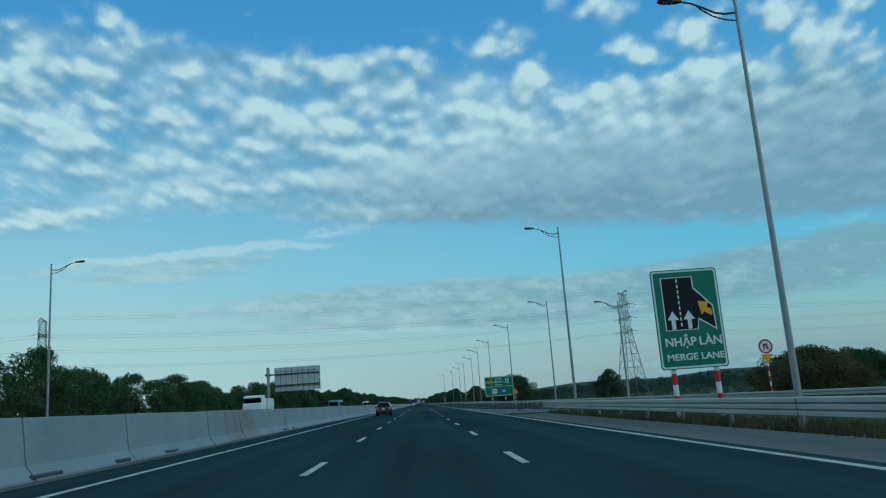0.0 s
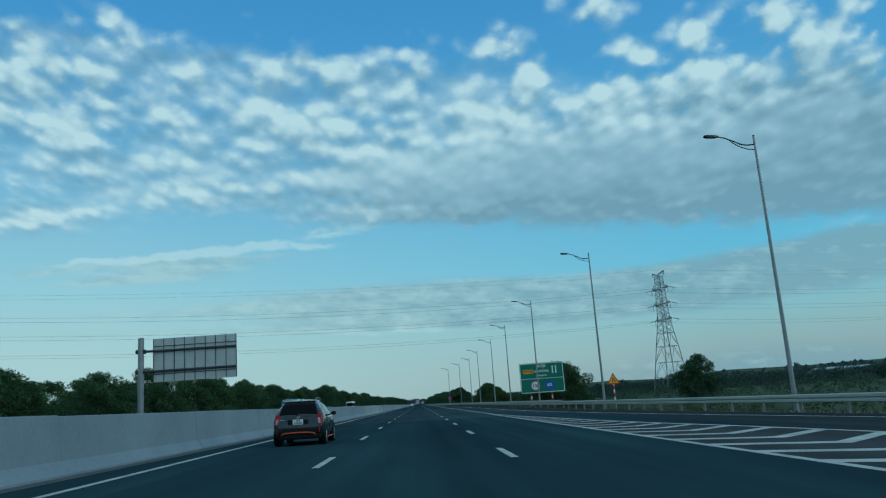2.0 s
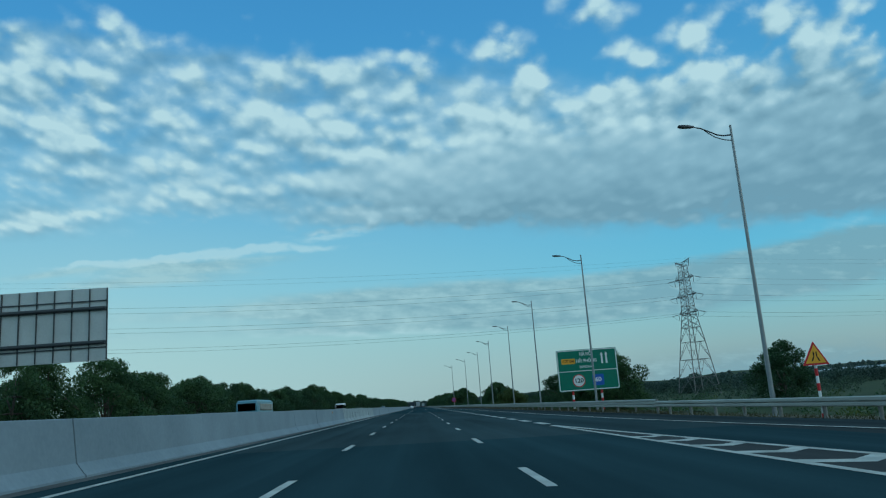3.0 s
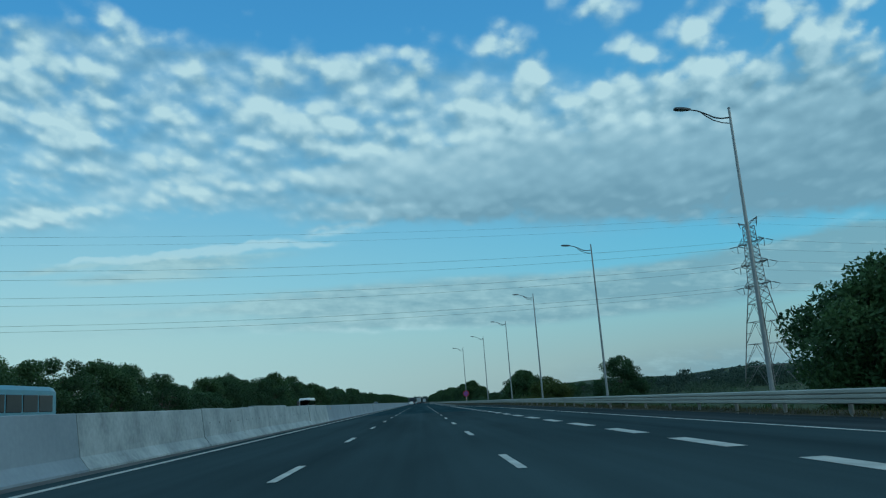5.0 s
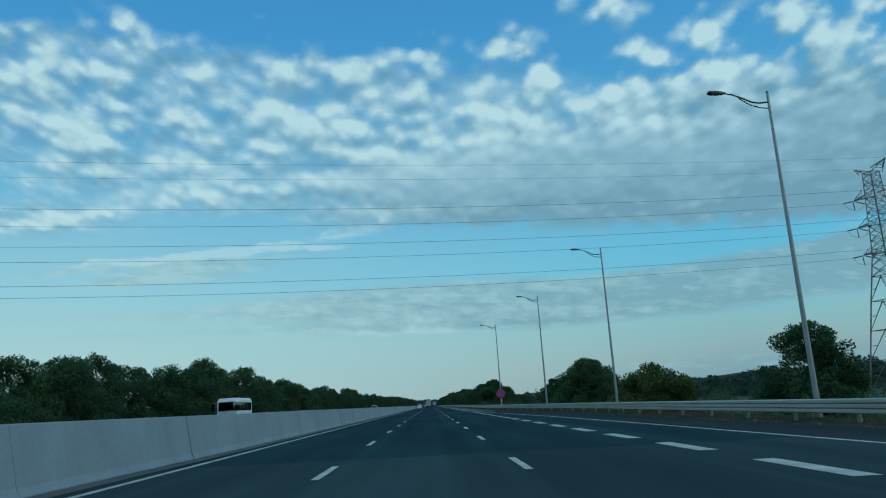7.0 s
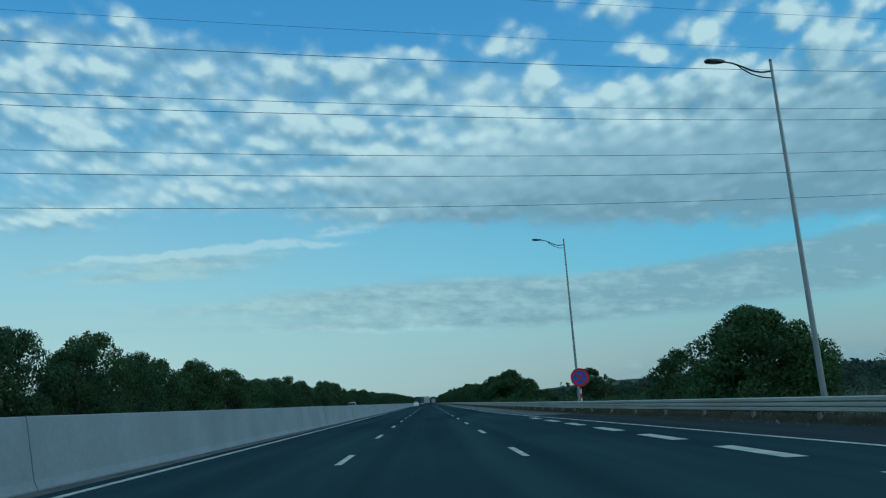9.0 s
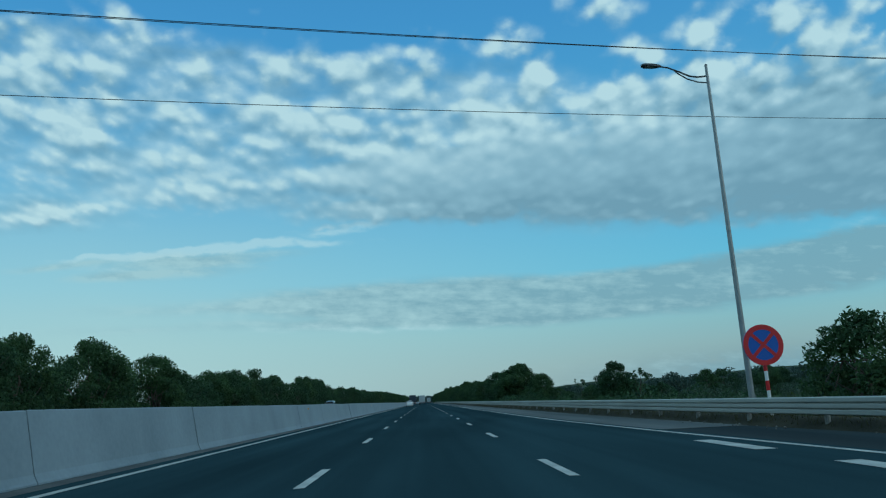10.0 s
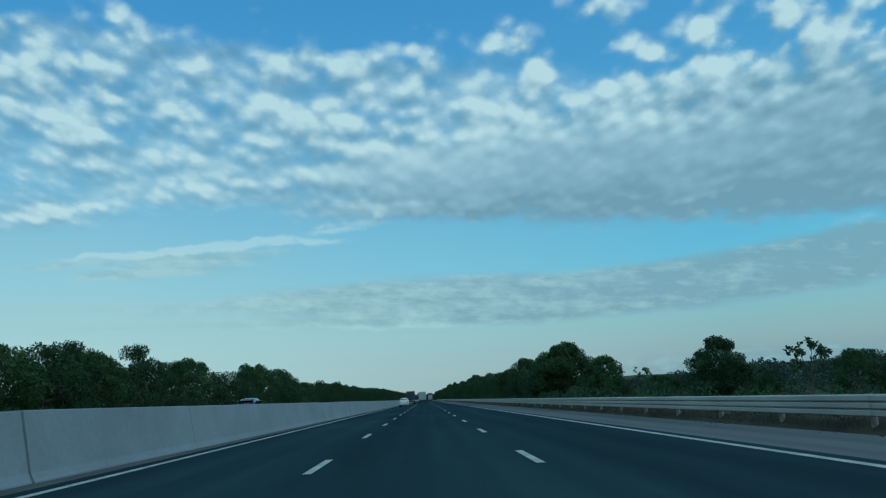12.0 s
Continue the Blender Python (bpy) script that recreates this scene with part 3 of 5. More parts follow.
def strip(bm, ya, yb, left, right, step=6.0, dz=0.0, thick=0.0):
    """A sheet between two lengthwise lines, on the road's cross fall."""
    k = max(1, int(math.ceil((yb - ya) / step)))
    rows = []
    for i in range(k + 1):
        y = ya + (yb - ya) * i / k
        a, b = left(y), right(y)
        rows.append((bm.verts.new((a, y, road_z(a) + dz)), bm.verts.new((b, y, road_z(b) + dz))))
    for (a, b), (c, d) in zip(rows, rows[1:]):
        bm.faces.new((a, b, d, c))
    if thick:
        low = [(bm.verts.new(a.co - Vector((0, 0, thick))), bm.verts.new(b.co - Vector((0, 0, thick)))) for a, b in rows]
        for (a, b), (c, d), (e, f), (g, h) in zip(rows, rows[1:], low, low[1:]):
            bm.faces.new((a, c, g, e)), bm.faces.new((b, f, h, d))


def at(x):
    return lambda y: x


def make_road():
    bm = bmesh.new()
    strip(bm, -90, 1700, lambda y: wall_x(y) - 0.1, lambda y: 11.75 if (y < 54 or y > 330) else max(min(edge_x(y) + 0.35, 15.6), 11.75), 4.0, 0, 0.5)
    tagged(part("road", bm, M_ASPHALT), "dark new asphalt carriageway with wheel tracks", "road", kind="structure")
    bm = bmesh.new()
    strip(bm, 300, 1700, lambda y: max(11.75, edge_x(y) + .3), lambda y: rail_x(y) - 0.1, 6.0, -0.004, 0.45)
    strip(bm, -90, 57, at(11.75), at(14.1), 6.0, -0.004, 0.45)
    tagged(part("shoulder", bm, M_SHOULDER), "pale dusty asphalt hard shoulder", "road shoulder", kind="structure")
    bm = bmesh.new()
    strip(bm, 57, 300, lambda y: 11.3, lambda y: rail_x(y) - 0.1, 3.0, -0.012, 0.45)
    strip(bm, -30, 57, lambda y: edge_x(y) - 5.2, lambda y: rail_x(y) - 0.1, 3.0, -0.012, 0.45)
    tagged(part("slip_road", bm, M_RAMP), "dark asphalt slip road joining the carriageway", "road", kind="structure")
    bm = bmesh.new()
    strip(bm, -90, 1700, at(-18.5), lambda y: wall_x(y) - 0.45, 12.0, -0.02, 0.45)
    tagged(part("far_carriageway", bm, M_RAMP), "asphalt of the opposite carriageway behind the barrier", "road", kind="structure")
    bm = bmesh.new()
    strip(bm, -28, 1500, lambda y: rail_x(y) - 0.12, lambda y: rail_x(y) + 1.6, 3.0, -0.03, 0.5)
    strip(bm, -90, 54, at(14.05), at(15.6), 3.0, -0.03, 0.5)
    tagged(part("verge", bm, M_VERGE), "dry grass and bare earth verge under the guardrail", "verge", kind="structure")
    bm = bmesh.new()
    strip(bm, -90, 1700, lambda y: wall_x(y) - 0.02, lambda y: wall_x(y) + 0.42, 4.0, 0.004)
    tagged(part("gutter_dirt", bm, M_KERB), "grey dust and dirt along the barrier's foot", "dirt", kind="structure")


DASH0, DASH = 13.60, 11.50


def mark(name, bm, label):
    return tagged(part(name, bm, M_PAINT), label, "road marking", kind="structure")


def make_markings():
    bm = bmesh.new()
    strip(bm, -90, 1700, at(-0.09), at(0.09), 12, 0.006)
    mark("edge_line_inner", bm, "solid white edge line beside the barrier")
    bm = bmesh.new()
    strip(bm, -90, 115, at(11.24), at(11.42), 6, 0.006)
    strip(bm, 326, 1700, at(11.24), at(11.42), 12, 0.006)
    strip(bm, 228, 326, lambda y: edge_x(y) - 0.09, lambda y: edge_x(y) + 0.09, 2, 0.006)
    mark("edge_line_outer", bm, "solid white edge line beside the shoulder")
    bm = bmesh.new()
    strip(bm, -30, 228, lambda y: edge_x(y) - 0.08, lambda y: edge_x(y) + 0.08, 3, 0.006)
    mark("slip_road_edge_line", bm, "solid white line along the slip road")
    lanes = thing("lane_lines", (0, 0, 0), "broken white lane lines worn by tyres", "road marking", kind="structure")
    bm = bmesh.new()
    strip(bm, -1.5, 1.5, at(-0.075), at(0.075), 1.5, 0.0)
    for v in bm.verts:
        v.co.z = -FALL * v.co.x
    dash = mesh_of(bm, "dash")
    dash.materials.append(M_PAINT)
    for x in (3.75, 7.5):
        for k in range(-4, 110):
            ob = new("dash", dash)
            ob.location, ob.parent = (x, DASH0 + k * DASH, road_z(x) + 0.006), lanes
    merge = thing("merge_lane_dashes", (0, 0, 0), "short wide white dashes along the merging lane", "road marking", kind="structure")
    bm = bmesh.new()
    strip(bm, -1.6, 1.6, at(-0.2), at(0.2), 1.5, 0.0)
    for v in bm.verts:
        v.co.z = -FALL * v.co.x
    wide = mesh_of(bm, "wide_dash")
    wide.materials.append(M_PAINT)
    for k in range(31):
        y = 118.65 + k * 5.8
        ob = new("wide_dash", wide)
        ob.location, ob.parent = (11.49, y, road_z(11.49) + 0.006), merge
    gore = thing("gore_hatching", (0, 0, 0), "white hatching where the slip road joins", "road marking", kind="structure")

    def gore_right(y):
        return smooth_path(y, (54, 64, 71, 77, 82, 88, 95, 105, 115), (17.4, 16.3, 15.4, 14.7, 13.95, 13.3, 12.75, 12.0, 11.4))
    bm = bmesh.new()
    strip(bm, 50, 112, at(11.42), gore_right, 2, 0.004)
    part("worn_surface", bm, M_GORE, gore, "pale untrodden asphalt between the stripes")
    bm = bmesh.new()
    strip(bm, 53, 115, lambda y: gore_right(y) - 0.1, lambda y: gore_right(y) + 0.1, 2, 0.008)
    part("border_line", bm, M_PAINT, gore)
    for k in range(24):
        # chevrons pointing back along the road, meeting off the middle
        y = 55.0 + k * 2.25
        if y > 104:
            break
        bm = bmesh.new()
        span = gore_right(y) - 11.42
        mid = 11.42 + span * .46
        for x0, y0, x1, y1 in ((11.40, y + span * .46 * .6, mid, y), (mid, y, gore_right(y + span * .5) - 0.05, y + span * .54 * .85)):
            vs = [bm.verts.new((x, yy, road_z(x) + 0.008)) for x, yy in ((x0, y0), (x1, y1), (x1, y1 + 0.55), (x0, y0 + 0.55))]
            bm.faces.new(vs)
        bmesh.ops.remove_doubles(bm, verts=bm.verts[:], dist=1e-4)
        bmesh.ops.recalc_face_normals(bm, faces=bm.faces[:])
        if bm.faces[0].normal.z < 0:
            bmesh.ops.reverse_faces(bm, faces=bm.faces[:])
        part("chevron", bm, M_PAINT, gore)


def make_barrier():
    """The median wall: precast units with joints, foot step and narrower top."""
    wall = thing("wall_median", (0, 0, 0), "pale concrete median barrier of jointed units", "barrier", kind="structure")
    prof = ((0, 0), (0, .07), (-.05, .12), (-.20, .33), (-.30, 1.235), (-.32, 1.25), (-.56, 1.25), (-.58, 1.235), (-.68, .33), (-.83, .12), (-.88, .07), (-.88, 0))
    # further on the foot is low and steep
    steep = ((-.06, 0), (-.06, .05), (-.085, .09), (-.13, .20), (-.30, 1.235), (-.32, 1.25), (-.56, 1.25), (-.58, 1.235), (-.75, .20), (-.80, .09), (-.82, .05), (-.82, 0))
    y, k = -60.0, 0
    rnd = random.Random(4)
    while y < 420:
        short = 14 < y < 42 or 160 < y < 186
        ln = rnd.uniform(2.3, 3.0) if short else 9.3
        ya, yb = y + 0.012, y + ln - 0.012
        nudge, tip = rnd.uniform(-.02, .02), rnd.uniform(-.012, .012) + (.05 if 171 < y < 178 else 0)
        bm = bmesh.new()
        rows = []
        for i in range(4):
            yy = ya + (yb - ya) * i / 3
            x = wall_x(yy)
            rows.append([(x + px + nudge, yy, road_z(x) - 0.02 + pz * (1 + tip)) for px, pz in (steep if y > 186 else prof)])
        sweep(bm, rows)
        grey = short and y < 60 and 28 < y < 33
        fresh = 150 < y < 190
        part("barrier_unit", bm, M_CONCRETE_OLD if grey else M_CONCRETE_NEW if fresh else M_CONCRETE, wall, "darker grey concrete unit" if grey else "paler newly painted unit" if fresh else "")
        if fresh and short:
            for f in (.28, .72):
                bm = bmesh.new()
                hy = y + ln * f
                hx = wall_x(hy) - 0.2515 + nudge
                rod(bm, (hx - .02, hy, road_z(hx) + .74), (hx + .012, hy, road_z(hx) + .74), .028, seg=10)
                part("lifting_hole", bm, M_BLACK, wall, "small dark lifting hole")
        y += ln
    bm = bmesh.new()
    rows = []
    for i in range(120):
        yy = 420 + i * 11
        x = wall_x(yy)
        rows.append([(x + px, yy, road_z(x) - 0.02 + pz) for px, pz in steep])
    sweep(bm, rows)
    part("barrier_run", bm, M_CONCRETE, wall)
    # drain slots at the foot, blackened by dirt
    for yy, ln in ((14.9, 1.3), (18.9, .9), (22.7, 1.1), (42.2, .8), (45.0, .9)):
        bm = bmesh.new()
        x = wall_x(yy)
        box(bm, x - .035, yy, road_z(x) + .085, .10, ln, .10, .03)
        part("drain_slot", bm, M_DARK, wall, "black drain slot at the foot")
    # small orange reflectors on the road face
    for yy in (46.0, 92.0, 146.0, 200.0, 254.0, 322.0, 376.0):
        bm = bmesh.new()
        x = wall_x(yy)
        box(bm, x - 0.235, yy, road_z(x) + 0.99, 0.05, 0.10, 0.06, 0.01)
        rod(bm, (x - 0.28, yy, road_z(x) + 0.96), (x - 0.22, yy, road_z(x) + 0.96), 0.02)
        part("reflector", bm, M_YELLOW, wall, "small orange reflector")


def wave(waves, tall, deep=0.083):
    """The section of a corrugated beam: that many waves bulging towards the road."""
    front, back = [(0.0, -tall / 2)], []
    pitch_ = tall / waves
    for k in range(waves):
        z = -tall / 2 + k * pitch_
        front += [(-deep * .1, z + pitch_ * .05), (-deep * .9, z + pitch_ * .13), (-deep, z + pitch_ * .22), (-deep, z + pitch_ * .76), (-deep * .9, z + pitch_ * .86), (-deep * .1, z + pitch_ * .94)]
    front.append((0.0, tall / 2))
    back = [(x + .006, z) for x, z in front[::-1]]
    return front + back


TWO_WAVES, THREE_WAVES = wave(2, .31), wave(3, .44)


def beam_rows(ya, yb, xf, z, step, section):
    k = max(1, int(round((yb - ya) / step)))
    rows = []
    for i in range(k + 1):
        y = ya + (yb - ya) * i / k
        x = xf(y)
        rows.append([(x + px, y, road_z(x) + z + pz) for px, pz in section])
    return rows


def make_guardrail(name, label, ya, yb, xf, height, section, every, far_step=None):
    """Corrugated beams in lapped lengths on steel posts with spacer blocks."""
    rail = thing(name, (0, 0, 0), label, "guardrail", kind="structure")
    y = ya
    length = every * 2
    while y < yb - 0.5:
        e = min(y + length, yb)
        bm = bmesh.new()
        sweep(bm, beam_rows(y, e + 0.06, xf, height, length if far_step else every / 2, section))
        part("beam", bm, M_STEEL, rail)
        y = e
    bm = bmesh.new()
    top = height + max(z for _, z in section) + 0.04
    rod(bm, (0, 0, -.55), (0, 0, top - 0.06), 0.07, seg=10)
    rod(bm, (0, 0, top - 0.06), (0, 0, top - 0.04), 0.075, 0.05, seg=10)
    post = mesh_of(bm, "post")
    post.materials.append(M_POST)
    bm = bmesh.new()
    box(bm, -0.085, 0, height, 0.12, 0.16, 0.2, 0.012)
    block = mesh_of(bm, "spacer_block")
    block.materials.append(M_STEEL)
    y = ya + 0.4
    while y < yb:
        x = xf(y)
        ob = new("post", post)
        ob.location, ob.parent = (x + 0.16, y, road_z(x)), rail
        sp = new("spacer_block", block)
        sp.parent = ob
        y += every
    return rail


make_ground()
make_road()
make_markings()
make_barrier()
make_guardrail("guardrail_shoulder", "ribbed galvanised steel guardrail beside the shoulder", -24, 52, at(14.3), .55, THREE_WAVES, 4.0)
make_guardrail("guardrail_slip_road", "slim ribbed steel guardrail along the slip road", -20, 124, rail_x, .52, TWO_WAVES, 2.9)
make_guardrail("guardrail_outer", "ribbed galvanised steel guardrail beyond the merging lane", 124, 470, rail_x, .56, THREE_WAVES, 4.0)
make_guardrail("guardrail_far", "ribbed steel guardrail further along the road", 470, 900, rail_x, .56, THREE_WAVES, 8.0, 1)


# ---------------------------------------------------------------- street lamps
def make_lamp(m, label, tall=11.93, reach=2.15):
    lamp = thing("street_lamp", m, label, "street lamp", "street lamps along the road")
    bm = bmesh.new()
    rod(bm, (0, 0, 0), (0, 0, tall), 0.098, 0.046, 12)
    part("pole", bm, M_POLE, lamp, smooth=False)
    bm = bmesh.new()
    box(bm, 0, 0, 0.02, 0.46, 0.46, 0.04, 0.008)
    for sx in (-.17, .17):
        for sy in (-.17, .17):
            rod(bm, (sx, sy, .02), (sx, sy, .10), 0.02, seg=6)
    part("base_plate", bm, M_POLE, lamp)
    bm = bmesh.new()
    box(bm, 0.0, -0.118, 0.75, 0.12, 0.03, 0.36, 0.006)
    part("inspection_door", bm, M_POLE, lamp)
    bm = bmesh.new()
    path = [(-.04, 0, tall - .38), (-.35, 0, tall - .40), (-.62, 0, tall - .35), (-.95, 0, tall - .18), (-1.3, 0, tall - .02), (-1.62, 0, tall + .05)]
    tube(bm, [(x * reach / 2.15, y, z) for x, y, z in path], [.032, .032, .031, .030, .028, .026])
    path = [(-.05, 0, tall - .62), (-.35, 0, tall - .58), (-.7, 0, tall - .45), (-1.0, 0, tall - .24), (-1.12, 0, tall - .12)]
    tube(bm, [(x * reach / 2.15, y, z) for x, y, z in path], [.022] * 5)
    part("arm", bm, M_DARK, lamp, "curved dark double arm")
    bm = bmesh.new()
    rows = []
    for f, w, h0, h1 in ((0, .05, -.02, .04), (.12, .085, -.04, .06), (.3, .13, -.05, .065), (.55, .14, -.045, .05), (.66, .10, -.03, .03)):
        x = (-1.55 - f) * reach / 2.15
        zz = tall + .05 + f * .10
        rows.append([(x, -w, zz + h0), (x, w, zz + h0), (x, w * .8, zz + h1 * .7), (x, w * .4, zz + h1), (x, -w * .4, zz + h1), (x, -w * .8, zz + h1 * .7)])
    sweep(bm, rows)
    head = part("lamp_head", bm, M_DARK, lamp, "flat dark lamp head, unlit")
    bm = bmesh.new()
    x0 = (-1.55 - .38) * reach / 2.15
    box(bm, x0, 0, tall + .036, 0.3, 0.17, 0.02, 0.004)
    part("lens", bm, M_LENS_CLEAR, head)
    bm = bmesh.new()
    rod(bm, (0, 0, tall), (0, 0, tall + .05), 0.058, 0.035, 10)
    part("cap", bm, M_DARK, lamp)
    return lamp


LAMP_XY = ((15.5, 18.45), (15.55, 47.2), (21.2, 86.2), (19.63, 112.4), (19.12, 140.2), (19.07, 166.6), (19.48, 193.6), (18.95, 219.9), (19.1, 248.6), (17.79, 273.1), (15.72, 301.25))
first = None
for lx, ly in LAMP_XY:
    m = pose(lx, ly, road_z(lx) - 0.05)
    if first is None:
        first = make_lamp(m, "tall grey tapered steel street lamp with one curved arm")
    else:
        copy_thing(first, m)
low_lamp = make_lamp(pose(23.0, 62.2, -0.4), "shorter grey steel street lamp beside the slip road", 8.7, 1.95)
far_lamp = copy_thing(first, pose(-18.6, 50.4, 0.2, 0, 0, 180))
tagged(far_lamp, "tall grey street lamp beyond the opposite carriageway")


# ---------------------------------------------------------------- road signs
def banded_post(parent, x, z0, z1, r=0.06, band=0.42, y=0.09):
    """A round sign post in red and white bands."""
    z, k = z0, 0
    bm = bmesh.new()
    rod(bm, (x, y, z0), (x, y, z1), r, seg=12)
    post = part("post", bm, M_WHITE, parent, "post with red and white bands")
    while z < z1 - 0.05:
        if k % 2 == 0:
            e = min(z + band, z1)
            bm = bmesh.new()
            rod(bm, (x, y, z), (x, y, e), r + 0.004, seg=12)
            part("red_band", bm, M_RED, post)
        z += band
        k += 1
    return post


def board(parent, pts, mat, name="board", thick=0.03, back=True):
    bm = bmesh.new()
    plate(bm, pts, thick)
    ob = part(name, bm, mat, parent)
    if not back:
        ob.location.y = -0.006
    return ob


def overlay(parent, name, pts, mat, y, label=""):
    bm = bmesh.new()
    plate(bm, pts, 0.004)
    ob = part(name, bm, mat, parent, label)
    ob.location.y = y
    return ob


def border(parent, name, outer, inner, mat, y):
    bm = bmesh.new()
    a = [bm.verts.new((x, 0, z)) for x, z in outer]
    b = [bm.verts.new((x, 0, z)) for x, z in inner]
    for i in range(len(a)):
        j = (i + 1) % len(a)
        bm.faces.new((a[i], a[j], b[j], b[i]))
    r = bmesh.ops.extrude_face_region(bm, geom=bm.faces[:])
    for v in r["geom"]:
        if isinstance(v, bmesh.types.BMVert):
            v.co.y += 0.004
    bmesh.ops.recalc_face_normals(bm, faces=bm.faces[:])
    ob = part(name, bm, mat, parent)
    ob.location.y = y
    return ob


def make_merge_sign():
    s = thing("merge_sign", (14.97, 27.6, -0.62), "tall green road sign showing a merging lane on two banded posts", "road sign")
    w, z0, z1 = 2.6, 2.24, 6.05
    bd = board(s, rounded(0, z0, w, z1, .12), M_GREEN)
    border(bd, "border", rounded(.04, z0 + .04, w - .04, z1 - .04, .11), rounded(.10, z0 + .10, w - .10, z1 - .10, .08), M_WHITE, -0.006)

    def p(a, b):
        return (a * w, z1 - b * (z1 - z0))
    edge = [p(.14, .078), p(.14, .616), p(.62, .616), p(.652, .518), p(.902, .630), p(.886, .382), p(.625, .192), p(.625, .078)][::-1]
    overlay(bd, "diagram_edge", edge, M_WHITE, -0.0065)
    overlay(bd, "road_diagram", [p(.155, .085), p(.155, .61), p(.61, .61), p(.645, .50), p(.885, .61), p(.87, .39), p(.61, .20), p(.61, .085)][::-1], M_BLACK, -0.008)
    for k in range(9):
        overlay(bd, "centre_dash", [p(.372, .10 + k * .055), p(.372, .135 + k * .055), p(.392, .135 + k * .055), p(.392, .10 + k * .055)], M_WHITE, -0.013)
    for a in (.265, .505):
        overlay(bd, "white_arrow", [p(a - .03, .605), p(a + .03, .605), p(a + .03, .51), p(a + .085, .51), p(a, .42), p(a - .085, .51), p(a - .03, .51)], M_WHITE, -0.013)
    overlay(bd, "yellow_arrow", [p(.83, .49), p(.80, .435), p(.845, .405), p(.86, .47)], M_YELLOW, -0.013)
    overlay(bd, "yellow_arrow", [p(.665, .335), p(.83, .345), p(.785, .395), p(.845, .425), p(.805, .475), p(.745, .44), p(.70, .475)], M_YELLOW, -0.014)
    for text, size, x, wide_, down in (("NHẬP", .45, .86, 1.20, .735), ("LÀN", .45, 2.02, .86, .735), ("MERGE", .34, .86, 1.18, .885), ("LANE", .34, 2.03, .88, .885)):
        lettering("word", text, size, x, p(0, down)[1], M_WHITE, bd, width=wide_)
    for x in (.5, 2.15):
        banded_post(s, x, 0.0, z1 - .2, .10, .42, .15)
    for z in (z0 + .5, z0 + 1.9, z1 - .5):
        bm = bmesh.new()
        box(bm, w / 2, 0.05, z, w - .2, .04, .08, .006)
        part("crossbar", bm, M_STEEL, s)


def make_green_sign():
    s = thing("direction_sign", (19.15, 155.2, -0.62), "wide green motorway sign with town names and speed limits", "road sign")
    w, z0, z1 = 5.8, 2.02, 5.9
    bd = board(s, rounded(0, z0, w, z1, .14), M_GREEN)
    border(bd, "border", rounded(.04, z0 + .04, w - .04, z1 - .04, .12), rounded(.12, z0 + .12, w - .12, z1 - .12, .09), M_WHITE, -0.006)
    overlay(bd, "divider", [(.1, z0 + 1.82), (w - .1, z0 + 1.82), (w - .1, z0 + 1.88), (.1, z0 + 1.88)], M_WHITE, -0.006)
    route = overlay(bd, "route_plate", rounded(.45, z0 + 2.55, 1.75, z0 + 3.05, .06), M_YELLOW, -0.007)
    lettering("letters", "CT.04", .36, 1.10, z0 + 2.80, M_BLACK, route, y=-0.006, width=1.1)
    lettering("letters", "HÀ NỘI", .46, 2.85, z0 + 3.42, M_WHITE, bd, width=1.2)
    lettering("letters", "HẢI PHÒNG", .44, 2.85, z0 + 2.78, M_WHITE, bd, width=1.95)
    lettering("letters", "EXPRESSWAY", .28, 2.85, z0 + 2.22, M_WHITE, bd, width=1.4)
    for a in (4.35, 4.78):
        overlay(bd, "road_symbol", [(a - .10, z0 + 2.45), (a + .10, z0 + 2.45), (a + .07, z0 + 3.25), (a + .16, z0 + 3.25), (a, z0 + 3.5), (a - .16, z0 + 3.25), (a - .07, z0 + 3.25)], M_WHITE, -0.008)
    red = overlay(bd, "speed_limit", disc(1.95, z0 + .95, .60), M_RED, -0.007, "round speed limit with a thin red ring")
    white = overlay(red, "speed_limit_face", disc(1.95, z0 + .95, .52), M_WHITE, -0.006)
    lettering("letters", "120", .55, 1.95, z0 + .95, M_BLACK, red, y=-0.012, width=.78)
    blue = overlay(bd, "minimum_speed", rounded(3.25, z0 + .42, 4.35, z0 + 1.46, .12), M_BLUE, -0.007, "blue minimum speed plate")
    lettering("letters", "60", .55, 3.80, z0 + .95, M_WHITE, blue, y=-0.006, width=.6)
    for x in (1.3, 4.05):
        banded_post(s, x, 0.0, z1 - .3, .10, .42, .15)
    for z in (z0 + .5, z0 + 2.0, z1 - .5):
        bm = bmesh.new()
        box(bm, w / 2, 0.05, z, w - .3, .04, .08, .006)
        part("crossbar", bm, M_STEEL, s)


def make_no_stopping():
    s = thing("no_stopping_sign", (15.57, 299.6, -0.33), "round blue and red no stopping sign on a banded post", "road sign")
    z = 2.44
    bd = board(s, disc(0, z, .60), M_BLUE)
    border(bd, "red_ring", disc(0, z, .60), disc(0, z, .45), M_RED, -0.006)
    for a in (45, 135):
        c, sn = math.cos(radians(a)), math.sin(radians(a))
        h, l = .05, .47
        overlay(bd, "red_bar", [(-l * c + h * sn, z - l * sn - h * c), (l * c + h * sn, z + l * sn - h * c), (l * c - h * sn, z + l * sn + h * c), (-l * c - h * sn, z - l * sn + h * c)], M_RED, -0.007 - .003 * (a > 90))
    banded_post(s, 0, 0, z + .4, .05, .28, .085)


